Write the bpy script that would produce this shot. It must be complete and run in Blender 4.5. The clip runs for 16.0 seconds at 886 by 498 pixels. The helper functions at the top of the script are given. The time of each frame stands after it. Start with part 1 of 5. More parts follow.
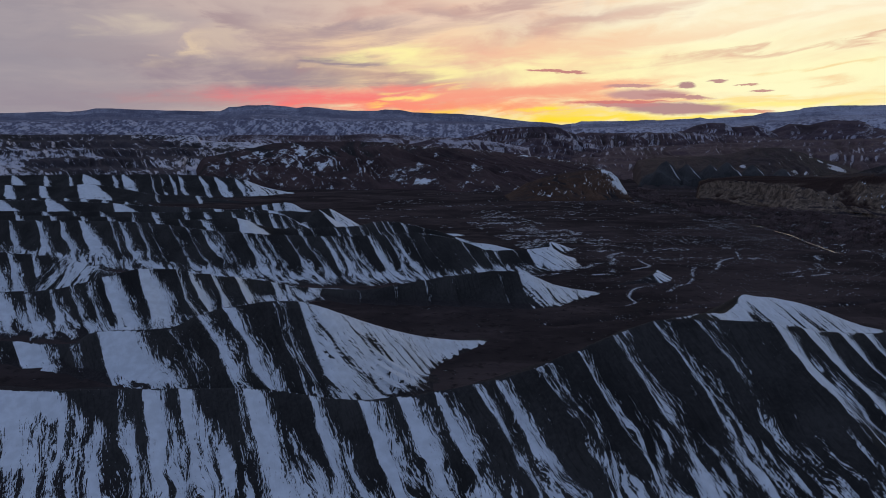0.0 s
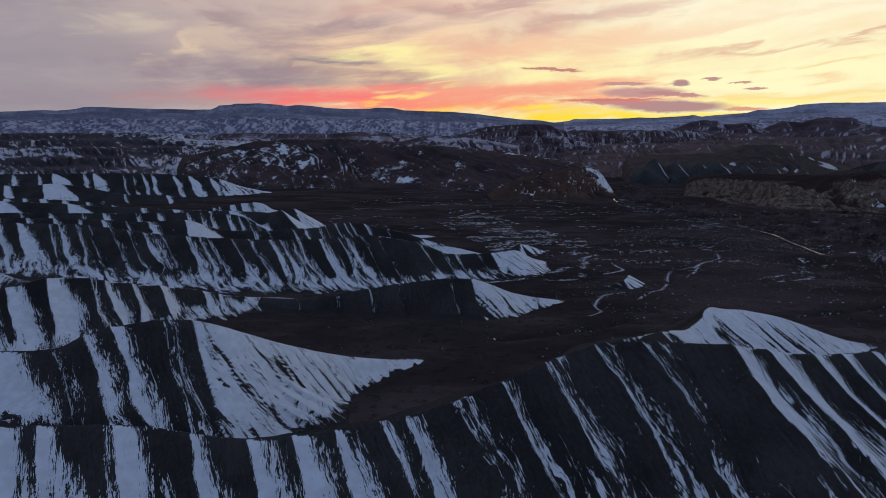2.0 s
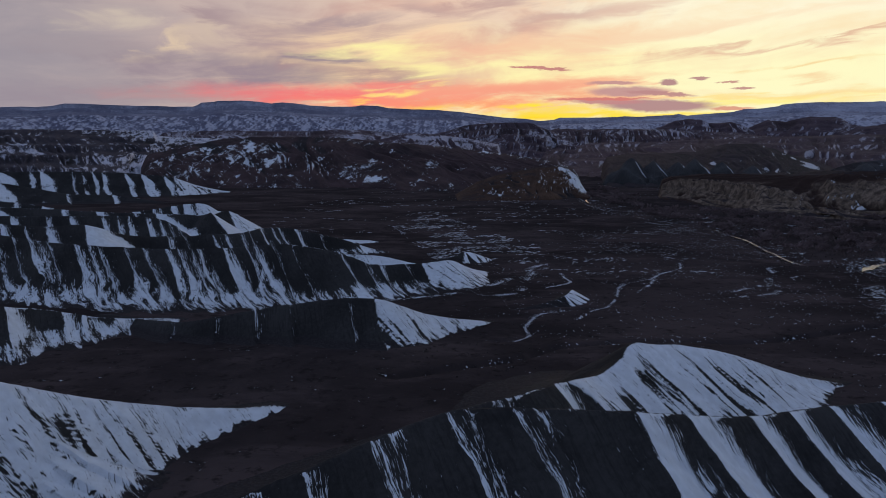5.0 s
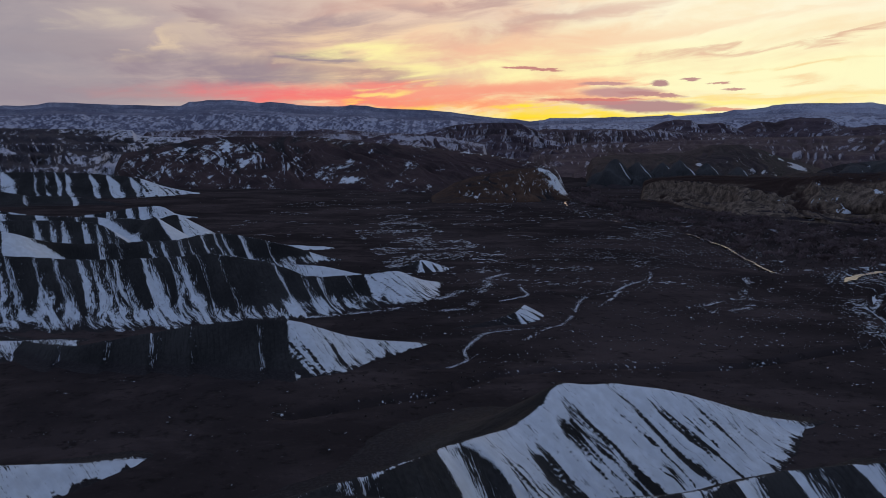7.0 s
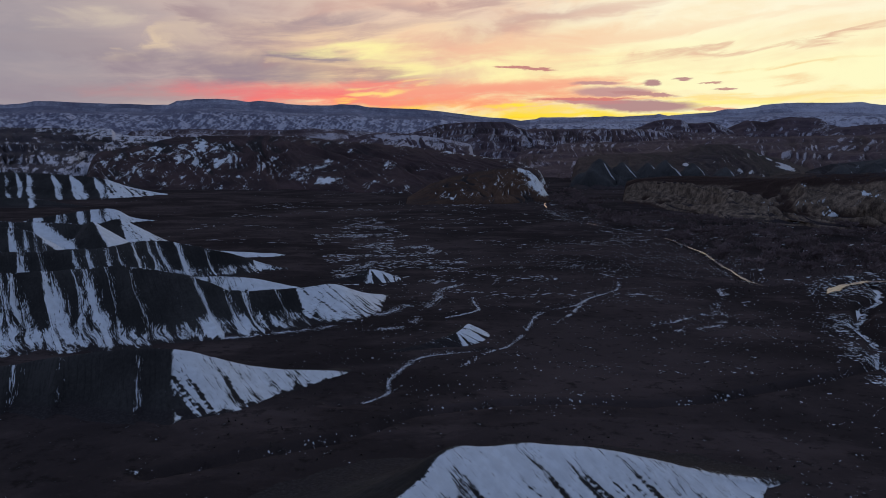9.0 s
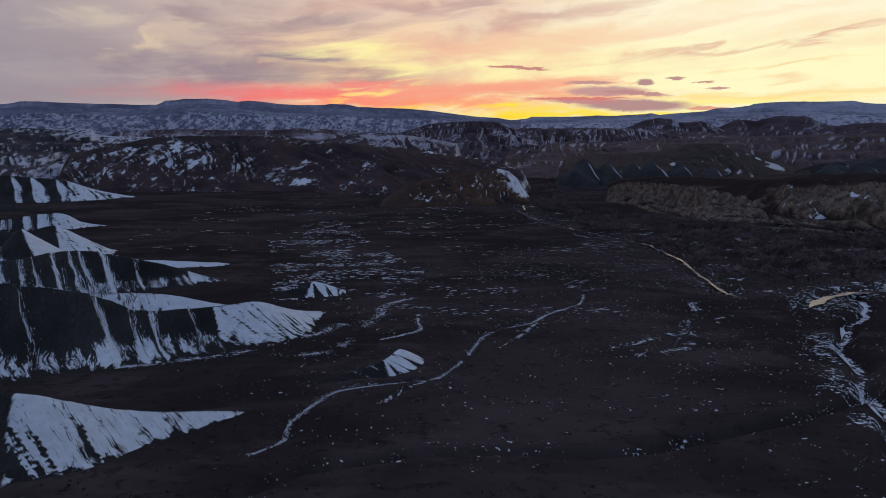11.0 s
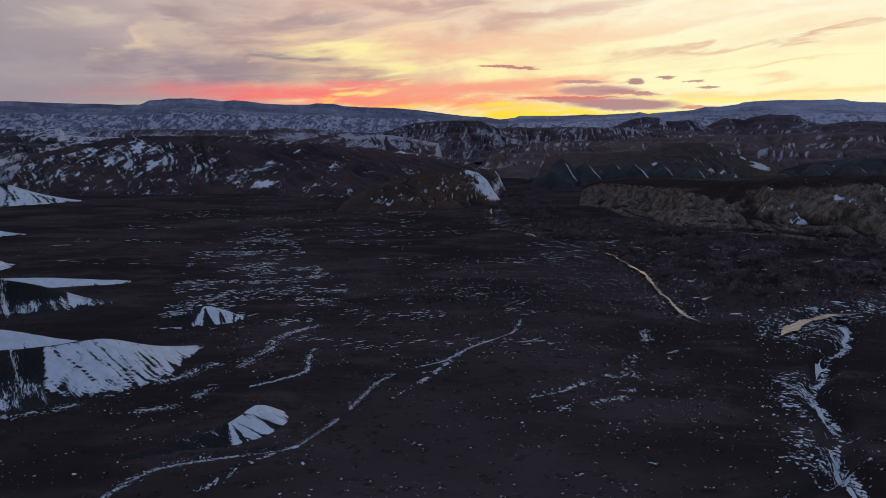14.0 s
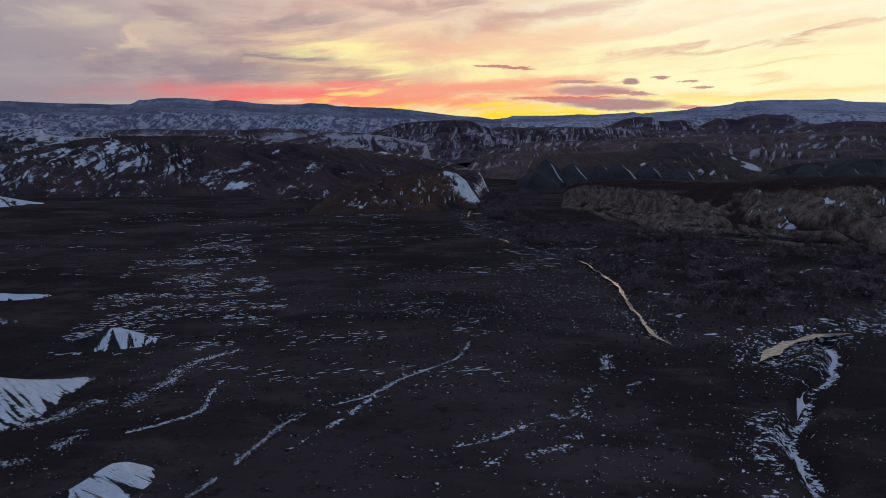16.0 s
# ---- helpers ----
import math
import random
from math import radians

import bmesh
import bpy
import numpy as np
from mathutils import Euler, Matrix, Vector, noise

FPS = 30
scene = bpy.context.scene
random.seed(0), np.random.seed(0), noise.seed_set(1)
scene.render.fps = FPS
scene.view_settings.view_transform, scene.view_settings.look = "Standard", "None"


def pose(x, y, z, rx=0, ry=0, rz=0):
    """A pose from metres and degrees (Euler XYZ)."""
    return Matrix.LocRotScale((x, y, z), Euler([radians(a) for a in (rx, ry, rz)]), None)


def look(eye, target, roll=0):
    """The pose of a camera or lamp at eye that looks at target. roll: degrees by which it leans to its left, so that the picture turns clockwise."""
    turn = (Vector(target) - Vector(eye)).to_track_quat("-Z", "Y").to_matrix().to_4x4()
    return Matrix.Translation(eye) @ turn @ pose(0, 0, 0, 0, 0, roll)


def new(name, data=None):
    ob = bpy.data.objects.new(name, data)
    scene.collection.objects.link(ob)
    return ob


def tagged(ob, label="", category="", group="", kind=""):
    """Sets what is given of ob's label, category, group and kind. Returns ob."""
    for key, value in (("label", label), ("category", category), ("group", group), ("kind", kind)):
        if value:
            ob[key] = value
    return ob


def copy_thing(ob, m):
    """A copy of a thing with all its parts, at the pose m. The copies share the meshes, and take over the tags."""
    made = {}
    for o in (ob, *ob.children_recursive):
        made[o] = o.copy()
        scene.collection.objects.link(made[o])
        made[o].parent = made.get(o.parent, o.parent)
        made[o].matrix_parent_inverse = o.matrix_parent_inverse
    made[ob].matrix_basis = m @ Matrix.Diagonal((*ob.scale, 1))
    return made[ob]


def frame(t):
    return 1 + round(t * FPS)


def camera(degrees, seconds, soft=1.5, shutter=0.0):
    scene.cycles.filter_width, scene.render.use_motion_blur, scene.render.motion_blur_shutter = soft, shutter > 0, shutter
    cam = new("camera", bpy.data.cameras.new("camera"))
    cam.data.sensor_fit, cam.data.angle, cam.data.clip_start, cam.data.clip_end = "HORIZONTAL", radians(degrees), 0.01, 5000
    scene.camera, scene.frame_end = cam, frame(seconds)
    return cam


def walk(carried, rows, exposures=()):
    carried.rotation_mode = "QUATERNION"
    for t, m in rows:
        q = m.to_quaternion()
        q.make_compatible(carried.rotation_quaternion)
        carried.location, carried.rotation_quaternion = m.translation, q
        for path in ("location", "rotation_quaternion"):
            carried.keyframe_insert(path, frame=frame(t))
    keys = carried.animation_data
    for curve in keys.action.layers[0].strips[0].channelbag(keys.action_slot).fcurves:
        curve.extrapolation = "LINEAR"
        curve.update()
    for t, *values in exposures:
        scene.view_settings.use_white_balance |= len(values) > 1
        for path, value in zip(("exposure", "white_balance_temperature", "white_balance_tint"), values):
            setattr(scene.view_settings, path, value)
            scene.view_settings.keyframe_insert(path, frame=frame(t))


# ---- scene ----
cam = camera(60.55, 16.0, soft=0.65)
PATH = [
    (0, (0.00, -0.01, 49.92), (0.01, 99.12, 36.73), 0.17),
    (1, (7.06, 10.30, 49.56), (7.32, 109.41, 36.26), 0.09),
    (2, (14.29, 20.81, 49.30), (14.95, 119.90, 35.89), 0.05),
    (3, (21.69, 31.50, 49.12), (22.83, 130.58, 35.63), 0.09),
    (4, (29.24, 42.37, 49.02), (30.89, 141.43, 35.44), 0.16),
    (5, (36.92, 53.39, 48.98), (39.07, 152.44, 35.37), 0.23),
    (6, (44.71, 64.56, 49.01), (47.38, 163.59, 35.40), 0.30),
    (7, (52.60, 75.86, 49.07), (55.82, 174.88, 35.49), 0.35),
    (8, (60.56, 87.28, 49.18), (64.30, 186.28, 35.57), 0.39),
    (9, (68.59, 98.80, 49.31), (72.74, 197.78, 35.65), 0.39),
    (10, (76.66, 110.42, 49.46), (81.22, 209.38, 35.78), 0.34),
    (11, (84.76, 122.12, 49.61), (89.71, 221.05, 35.92), 0.26),
    (12, (92.86, 133.88, 49.77), (98.15, 232.79, 36.04), 0.19),
    (13, (100.96, 145.69, 49.91), (106.62, 244.58, 36.17), 0.15),
    (14, (109.04, 157.55, 50.03), (115.08, 256.41, 36.28), 0.12),
    (15, (117.07, 169.42, 50.12), (123.43, 268.27, 36.38), 0.12),
    (16, (125.04, 181.32, 50.17), (131.70, 280.14, 36.42), 0.11),
]
walk(cam, [(t, look(eye, target, roll)) for t, eye, target, roll in PATH])

# ---------------------------------------------------------------- world and light
SUN_AZ = radians(8.4)


class Graph:
    """Short-hand for wiring shader nodes."""

    def __init__(self, tree):
        self.tree = tree
        tree.nodes.clear()

    def node(self, kind, **props):
        n = self.tree.nodes.new(kind)
        for key, value in props.items():
            setattr(n, key, value)
        return n

    def link(self, a, b):
        self.tree.links.new(a, b)

    def put(self, socket, value):
        if isinstance(value, bpy.types.NodeSocket):
            self.link(value, socket)
        else:
            socket.default_value = value

    def m(self, op, a, b=0.0, c=0.0, clamp=False):
        n = self.node("ShaderNodeMath", operation=op, use_clamp=clamp)
        for i, v in enumerate((a, b, c)):
            self.put(n.inputs[i], v)
        return n.outputs[0]

    def add(self, a, b):
        return self.m("ADD", a, b)

    def sub(self, a, b):
        return self.m("SUBTRACT", a, b)

    def mul(self, a, b):
        return self.m("MULTIPLY", a, b)

    def step(self, v, lo, hi):
        n = self.node("ShaderNodeMapRange", interpolation_type="SMOOTHSTEP")
        for i, w in enumerate((v, lo, hi, 0.0, 1.0)):
            self.put(n.inputs[i], w)
        return n.outputs[0]

    def bump_1d(self, v, mid, width):
        """A bell of unit height round mid."""
        q = self.m("DIVIDE", self.sub(v, mid), width)
        return self.m("EXPONENT", self.mul(self.mul(q, q), -1.0))

    def xyz(self, x, y, z=0.0):
        n = self.node("ShaderNodeCombineXYZ")
        for i, v in enumerate((x, y, z)):
            self.put(n.inputs[i], v)
        return n.outputs[0]

    def noise(self, vec, scale, detail=4.0, rough=0.55, warp=0.0):
        n = self.node("ShaderNodeTexNoise")
        self.put(n.inputs["Vector"], vec)
        n.inputs["Scale"].default_value = scale
        n.inputs["Detail"].default_value = detail
        n.inputs["Roughness"].default_value = rough
        n.inputs["Distortion"].default_value = warp
        return n.outputs[0]

    def mix(self, f, a, b):
        n = self.node("ShaderNodeMix", data_type="RGBA")
        self.put(n.inputs[0], f)
        for s, v in ((n.inputs[6], a), (n.inputs[7], b)):
            self.put(s, v if isinstance(v, bpy.types.NodeSocket) else (*v, 1.0))
        return n.outputs[2]


def srgb(r, g, b):
    return tuple(((c / 255 + 0.055) / 1.055) ** 2.4 if c > 10 else c / 255 / 12.92 for c in (r, g, b))


world = bpy.data.worlds.new("dusk_sky")
scene.world = world
world.use_nodes = True
G_ = Graph(world.node_tree)
tc = G_.node("ShaderNodeTexCoord").outputs["Generated"]
sep = G_.node("ShaderNodeSeparateXYZ")
G_.link(tc, sep.inputs[0])
deg = 57.29578
az = G_.mul(G_.m("ARCTAN2", sep.outputs[0], sep.outputs[1]), deg)
el = G_.mul(G_.m("ARCSINE", sep.outputs[2]), deg)
# high cloud: long soft wisps that rise a little to the right, and softer billows
sway = G_.noise(G_.xyz(G_.mul(az, 0.05), G_.mul(el, 0.12), 3.3), 1.0, 3.0, 0.5)
slant = G_.add(G_.sub(el, G_.mul(az, 0.08)), G_.mul(G_.sub(sway, 0.5), 4.0))
streak = G_.noise(G_.xyz(G_.mul(az, 0.07), G_.mul(slant, 0.65), 1.7), 1.0, 6.0, 0.55, 0.3)
fine = G_.noise(G_.xyz(G_.mul(az, 0.22), G_.mul(slant, 1.5), 4.2), 1.0, 6.0, 0.58, 0.4)
puff = G_.noise(G_.xyz(G_.mul(az, 0.22), G_.mul(el, 0.55), 9.1), 1.0, 6.0, 0.58, 0.5)
tiny = G_.noise(G_.xyz(G_.mul(az, 0.9), G_.mul(el, 3.0), 2.2), 1.0, 5.0, 0.65, 0.3)
warp_el = G_.add(el, G_.add(G_.mul(G_.sub(streak, 0.5), 2.6), G_.mul(G_.sub(fine, 0.5), 1.2)))
warp_az = G_.add(az, G_.mul(G_.sub(puff, 0.5), 11.0))
low_el = G_.add(el, G_.mul(G_.sub(fine, 0.5), 1.5))


def across_sky(v, stops):
    """A colour that runs along v through the stops (value, colour)."""
    c = stops[0][1]
    for (v0, _), (v1, c1) in zip(stops, stops[1:]):
        c = G_.mix(G_.step(v, v0, v1), c, c1)
    return c


glow = across_sky(az, ((-32, srgb(166, 157, 163)), (-18, srgb(192, 172, 168)), (-5, srgb(252, 216, 168)), (6, srgb(255, 244, 180)), (22, srgb(255, 250, 200))))
glow_high = across_sky(az, ((-32, srgb(170, 160, 164)), (-16, srgb(198, 178, 172)), (2, srgb(236, 206, 184)), (18, srgb(255, 246, 216))))
deck = G_.mix(G_.step(warp_el, 5.5, 9.5), glow, glow_high)
mottle = G_.add(G_.mul(streak, 0.55), G_.mul(puff, 0.45))
cloud = across_sky(az, ((-32, srgb(150, 143, 152)), (-14, srgb(170, 148, 152)), (-2, srgb(210, 168, 156)), (8, srgb(244, 198, 164)), (22, srgb(252, 226, 182))))
deck = G_.mix(G_.mul(G_.step(mottle, 0.42, 0.66), 0.75), deck, cloud)
# the banks, breaks and lit bellies of the cloud: azimuth, elevation, their spreads, tilt, colour, cover
ragged = G_.mul(G_.sub(0.52, G_.add(G_.mul(fine, 0.5), G_.mul(puff, 0.5))), 2.4)
ragged_low = G_.mul(G_.sub(0.5, G_.add(G_.mul(fine, 0.6), G_.mul(tiny, 0.4))), 2.0)
high_plane, low_plane = G_.xyz(warp_az, warp_el), G_.xyz(warp_az, low_el)
near_plane = G_.xyz(G_.add(az, G_.mul(G_.sub(tiny, 0.5), 1.0)), G_.add(el, G_.add(G_.mul(G_.sub(fine, 0.5), 0.30), G_.mul(G_.sub(tiny, 0.5), 0.36))))


def cloud_bank(deck, plane, rough, a, e, wa, we, tilt, colour, cover, inner):
    """A bank of cloud at azimuth a and elevation e, wa by we degrees, turned by its tilt, with a ragged edge."""
    place = G_.node("ShaderNodeMapping", vector_type="TEXTURE")
    G_.link(plane, place.inputs["Vector"])
    place.inputs["Location"].default_value = (a, e, 0)
    place.inputs["Rotation"].default_value = (0, 0, math.atan(tilt))
    place.inputs["Scale"].default_value = (wa, we, 1)
    away = G_.node("ShaderNodeVectorMath", operation="LENGTH")
    G_.link(place.outputs[0], away.inputs[0])
    fade = G_.node("ShaderNodeMapRange", interpolation_type="SMOOTHSTEP")
    for i, w in enumerate((G_.add(away.outputs["Value"], rough) if rough else away.outputs["Value"], 1.75, inner, 0.0, cover)):
        G_.put(fade.inputs[i], w)
    return G_.mix(fade.outputs[0], deck, srgb(*colour))


for a, e, wa, we, tilt, c, much in (
        (-25.66, 5.51, 6.67, 3.75, 0, (154, 146, 156), 0.7), (-24.14, 3.12, 8.75, 0.83, 0, (150, 138, 150), 0.65), (-20.88, 6.43, 5.42, 0.38, -0.05, (164, 151, 156), 0.55), (-20.02, 5.77, 4.58, 0.25, -0.08, (158, 145, 152), 0.5),
        (-21.83, 8.19, 2.5, 0.54, 0.08, (216, 200, 180), 0.6), (-17.55, 6.94, 1.08, 0.54, 0.3, (238, 212, 176), 0.6), (-18.7, 5.57, 1.42, 0.29, 0.05, (220, 200, 176), 0.65), (-15.56, 7.53, 1.67, 0.83, 0.2, (214, 192, 170), 0.5),
        (-12.38, 5.03, 7.92, 1.08, 0.02, (148, 132, 145), 0.9), (-16.19, 5.52, 2.92, 0.5, 0.1, (158, 142, 150), 0.6), (-14.76, 8.77, 2.92, 0.54, -0.32, (164, 142, 148), 0.75), (-18.99, 8.74, 2.5, 0.38, -0.1, (176, 162, 164), 0.5),
        (-6.73, 8.49, 3.54, 0.58, 0.22, (166, 144, 150), 0.8), (-3.89, 8.05, 5.83, 0.38, 0.12, (186, 156, 154), 0.6), (-10.35, 7.67, 2.92, 0.38, 0.15, (176, 152, 154), 0.5), (0.44, 9.65, 1.88, 0.42, -0.2, (180, 152, 152), 0.55),
        (-7.17, 6.16, 3.12, 0.29, 0.03, (148, 132, 145), 0.85), (-3.5, 5.15, 4.58, 0.46, -0.05, (176, 142, 142), 0.75), (-2.66, 6.77, 3.54, 0.54, 0.03, (255, 244, 172), 0.95), (-5.96, 5.67, 2.29, 0.21, -0.05, (236, 206, 168), 0.6),
        (-0.39, 5.56, 2.71, 0.33, 0, (255, 242, 170), 0.85), (0.23, 8, 2.5, 0.42, 0.1, (252, 214, 176), 0.5), (4.76, 9.9, 4.17, 0.46, 0.15, (190, 156, 152), 0.75), (8.07, 8.64, 5.83, 0.58, 0.16, (200, 162, 154), 0.8),
        (14.49, 9.37, 5.42, 0.42, 0.13, (224, 186, 168), 0.65), (5.21, 7.31, 5.42, 0.83, 0.05, (246, 190, 160), 0.75), (13.37, 7.47, 6.25, 0.46, 0.12, (248, 202, 166), 0.65), (11.8, 6.24, 5.83, 0.21, 0.03, (255, 226, 176), 0.5),
        (25.77, 6.99, 8.75, 0.15, 0.108, (236, 198, 166), 0.7), (20.75, 6.63, 3.33, 0.15, 0.08, (228, 184, 158), 0.75), (28.78, 7.45, 5, 0.11, 0.11, (222, 176, 150), 0.7), (23.56, 8.63, 9.17, 0.21, 0.12, (252, 226, 190), 0.55),
        (27.69, 8.89, 6.67, 0.21, 0.1, (255, 238, 206), 0.5), (18.81, 7.87, 5.83, 0.21, 0.1, (250, 216, 180), 0.5), (25.88, 5.23, 4.17, 0.15, 0.07, (248, 212, 152), 0.85), (25.75, 4.52, 2.5, 0.21, 0.02, (248, 204, 154), 0.7),
        (29.06, 3.52, 6.67, 0.21, 0.02, (252, 212, 136), 0.6), (-16.27, 3.44, 5.83, 0.46, 0, (192, 146, 146), 0.65), (-12.03, 3.58, 5, 0.5, -0.04, (226, 130, 132), 0.7), (-5.99, 3.58, 5.83, 0.58, -0.02, (250, 118, 118), 0.9),
        (-1.84, 4.37, 3.33, 0.29, 0.02, (250, 138, 126), 0.85), (-3.51, 3.2, 5.42, 0.33, 0, (255, 138, 112), 0.85), (1.92, 3.67, 4.58, 0.5, 0.03, (252, 158, 132), 0.85), (5.68, 4.01, 6.25, 0.54, 0.06, (250, 156, 132), 0.9),
        (9.81, 4.42, 6.25, 0.33, 0.07, (248, 168, 138), 0.85), (11.47, 3.64, 5, 0.33, 0, (248, 162, 128), 0.8), (4.44, 2.94, 4.58, 0.33, 0, (255, 150, 106), 0.8), (-2.26, 3.83, 2.5, 0.15, 0.06, (255, 222, 130), 0.9),
        (-5.09, 3.18, 1.25, 0.11, 0.05, (255, 204, 110), 0.85), (-0.38, 2.74, 2.71, 0.15, 0, (255, 206, 90), 0.9), (1.08, 4.56, 2.08, 0.12, 0.05, (255, 226, 150), 0.6), (8.01, 2.09, 3.12, 0.38, 0, (255, 216, 16), 1),
        (7.16, 2.95, 2.29, 0.15, 0.06, (255, 230, 60), 0.95), (9.44, 2.71, 2.5, 0.12, 0.05, (255, 224, 80), 0.8), (11.51, 2.34, 3.75, 0.21, 0, (255, 224, 60), 0.9), (17.92, 2.13, 9.58, 0.21, 0, (255, 226, 80), 0.9),
        (22.42, 3.03, 8.33, 0.25, 0.02, (255, 238, 130), 0.75), (20.54, 3.45, 5.83, 0.12, 0, (255, 224, 140), 0.7)):
    deck = cloud_bank(deck, high_plane if e > 4.6 else low_plane, ragged if e > 4.6 else ragged_low, a, e, wa, we * 1.15, tilt, c, much, 0.0)
# flat lenticular clouds
for a, e, wa, we, tilt, c in (
        (16.71, 2.85, 3.83, 0.4, -0.02, (178, 136, 140)), (13.11, 3.19, 2.5, 0.23, -0.03, (196, 138, 138)), (14.69, 3.86, 2.75, 0.35, 0, (196, 150, 148)), (16.87, 3.68, 2.29, 0.14, -0.07, (190, 140, 138)), (13.47, 4.47, 1.75, 0.14, 0, (196, 146, 144)),
        (17.43, 4.43, 0.62, 0.21, 0, (178, 134, 136)), (19.45, 4.67, 0.58, 0.1, 0, (186, 140, 138)), (21.42, 4.4, 0.75, 0.07, 0, (200, 150, 138)), (22.37, 3.92, 0.79, 0.06, 0, (196, 146, 138)), (8.76, 5.55, 1.75, 0.1, -0.05, (196, 130, 126)),
        (7.1, 5.67, 1, 0.08, -0.02, (200, 134, 128)), (21.78, 2.58, 1.33, 0.11, -0.03, (222, 156, 132)), (12.7, 3.35, 3.75, 0.1, 0, (214, 128, 120))):
    deck = cloud_bank(deck, near_plane, None, a, e, wa * 0.75, we * 0.75, tilt, c, 0.95, 0.9)
# overhead and behind: the even blue-grey of dusk
high = G_.step(el, 11.0, 38.0)
away = G_.step(G_.m("ABSOLUTE", az), 40.0, 95.0)
DUSK = (0.235, 0.290, 0.460)
clear = G_.m("MAXIMUM", high, away)
deck = G_.mix(clear, deck, DUSK)
sky = G_.node("ShaderNodeTexSky", sky_type="NISHITA", sun_disc=False, sun_elevation=radians(1.5), sun_rotation=SUN_AZ)
bg_clear = G_.node("ShaderNodeBackground")
G_.link(G_.mix(clear, (0.0, 0.0, 0.0), sky.outputs[0]), bg_clear.inputs[0])
bg_clear.inputs[1].default_value = 0.05
bg_cloud = G_.node("ShaderNodeBackground")
G_.link(deck, bg_cloud.inputs[0])
bg_cloud.inputs[1].default_value = 1.0
both = G_.node("ShaderNodeAddShader")
G_.link(bg_clear.outputs[0], both.inputs[0])
G_.link(bg_cloud.outputs[0], both.inputs[1])
G_.link(both.outputs[0], G_.node("ShaderNodeOutputWorld").inputs[0])

# the last glow from just over the western hills
lamp = bpy.data.lights.new("sun", "SUN")
lamp.energy, lamp.angle, lamp.color = 0.12, radians(20), (1.0, 0.62, 0.38)
sun = new("sun", lamp)
sun.matrix_world = look((400 * math.sin(SUN_AZ), 400 * math.cos(SUN_AZ), 60), (0, 0, 0))


# ---------------------------------------------------------------- materials
def soil_colour(g, pos, dark, light, scale=0.05):
    broad = g.noise(pos, scale, 5.0, 0.6)
    grain = g.noise(pos, 1.3, 6.0, 0.7)
    return g.mix(g.step(g.add(g.mul(broad, 0.65), g.mul(grain, 0.35)), 0.36, 0.66), dark, light)


def material(name):
    mat = bpy.data.materials.new(name)
    mat.use_nodes = True
    return mat, Graph(mat.node_tree)


def finish(g, colour, rough, height=None, strength=0.4, distance=0.2, spec=0.04):
    b = g.node("ShaderNodeBsdfPrincipled")
    g.put(b.inputs["Base Color"], colour if isinstance(colour, bpy.types.NodeSocket) else (*colour, 1.0))
    g.put(b.inputs["Roughness"], rough)
    b.inputs["Specular IOR Level"].default_value = spec
    if height is not None:
        bump = g.node("ShaderNodeBump")
        bump.inputs["Strength"].default_value = strength
        bump.inputs["Distance"].default_value = distance
        g.link(height, bump.inputs["Height"])
        g.link(bump.outputs[0], b.inputs["Normal"])
    g.link(b.outputs[0], g.node("ShaderNodeOutputMaterial").inputs[0])


SNOW = (0.565, 0.625, 0.690)


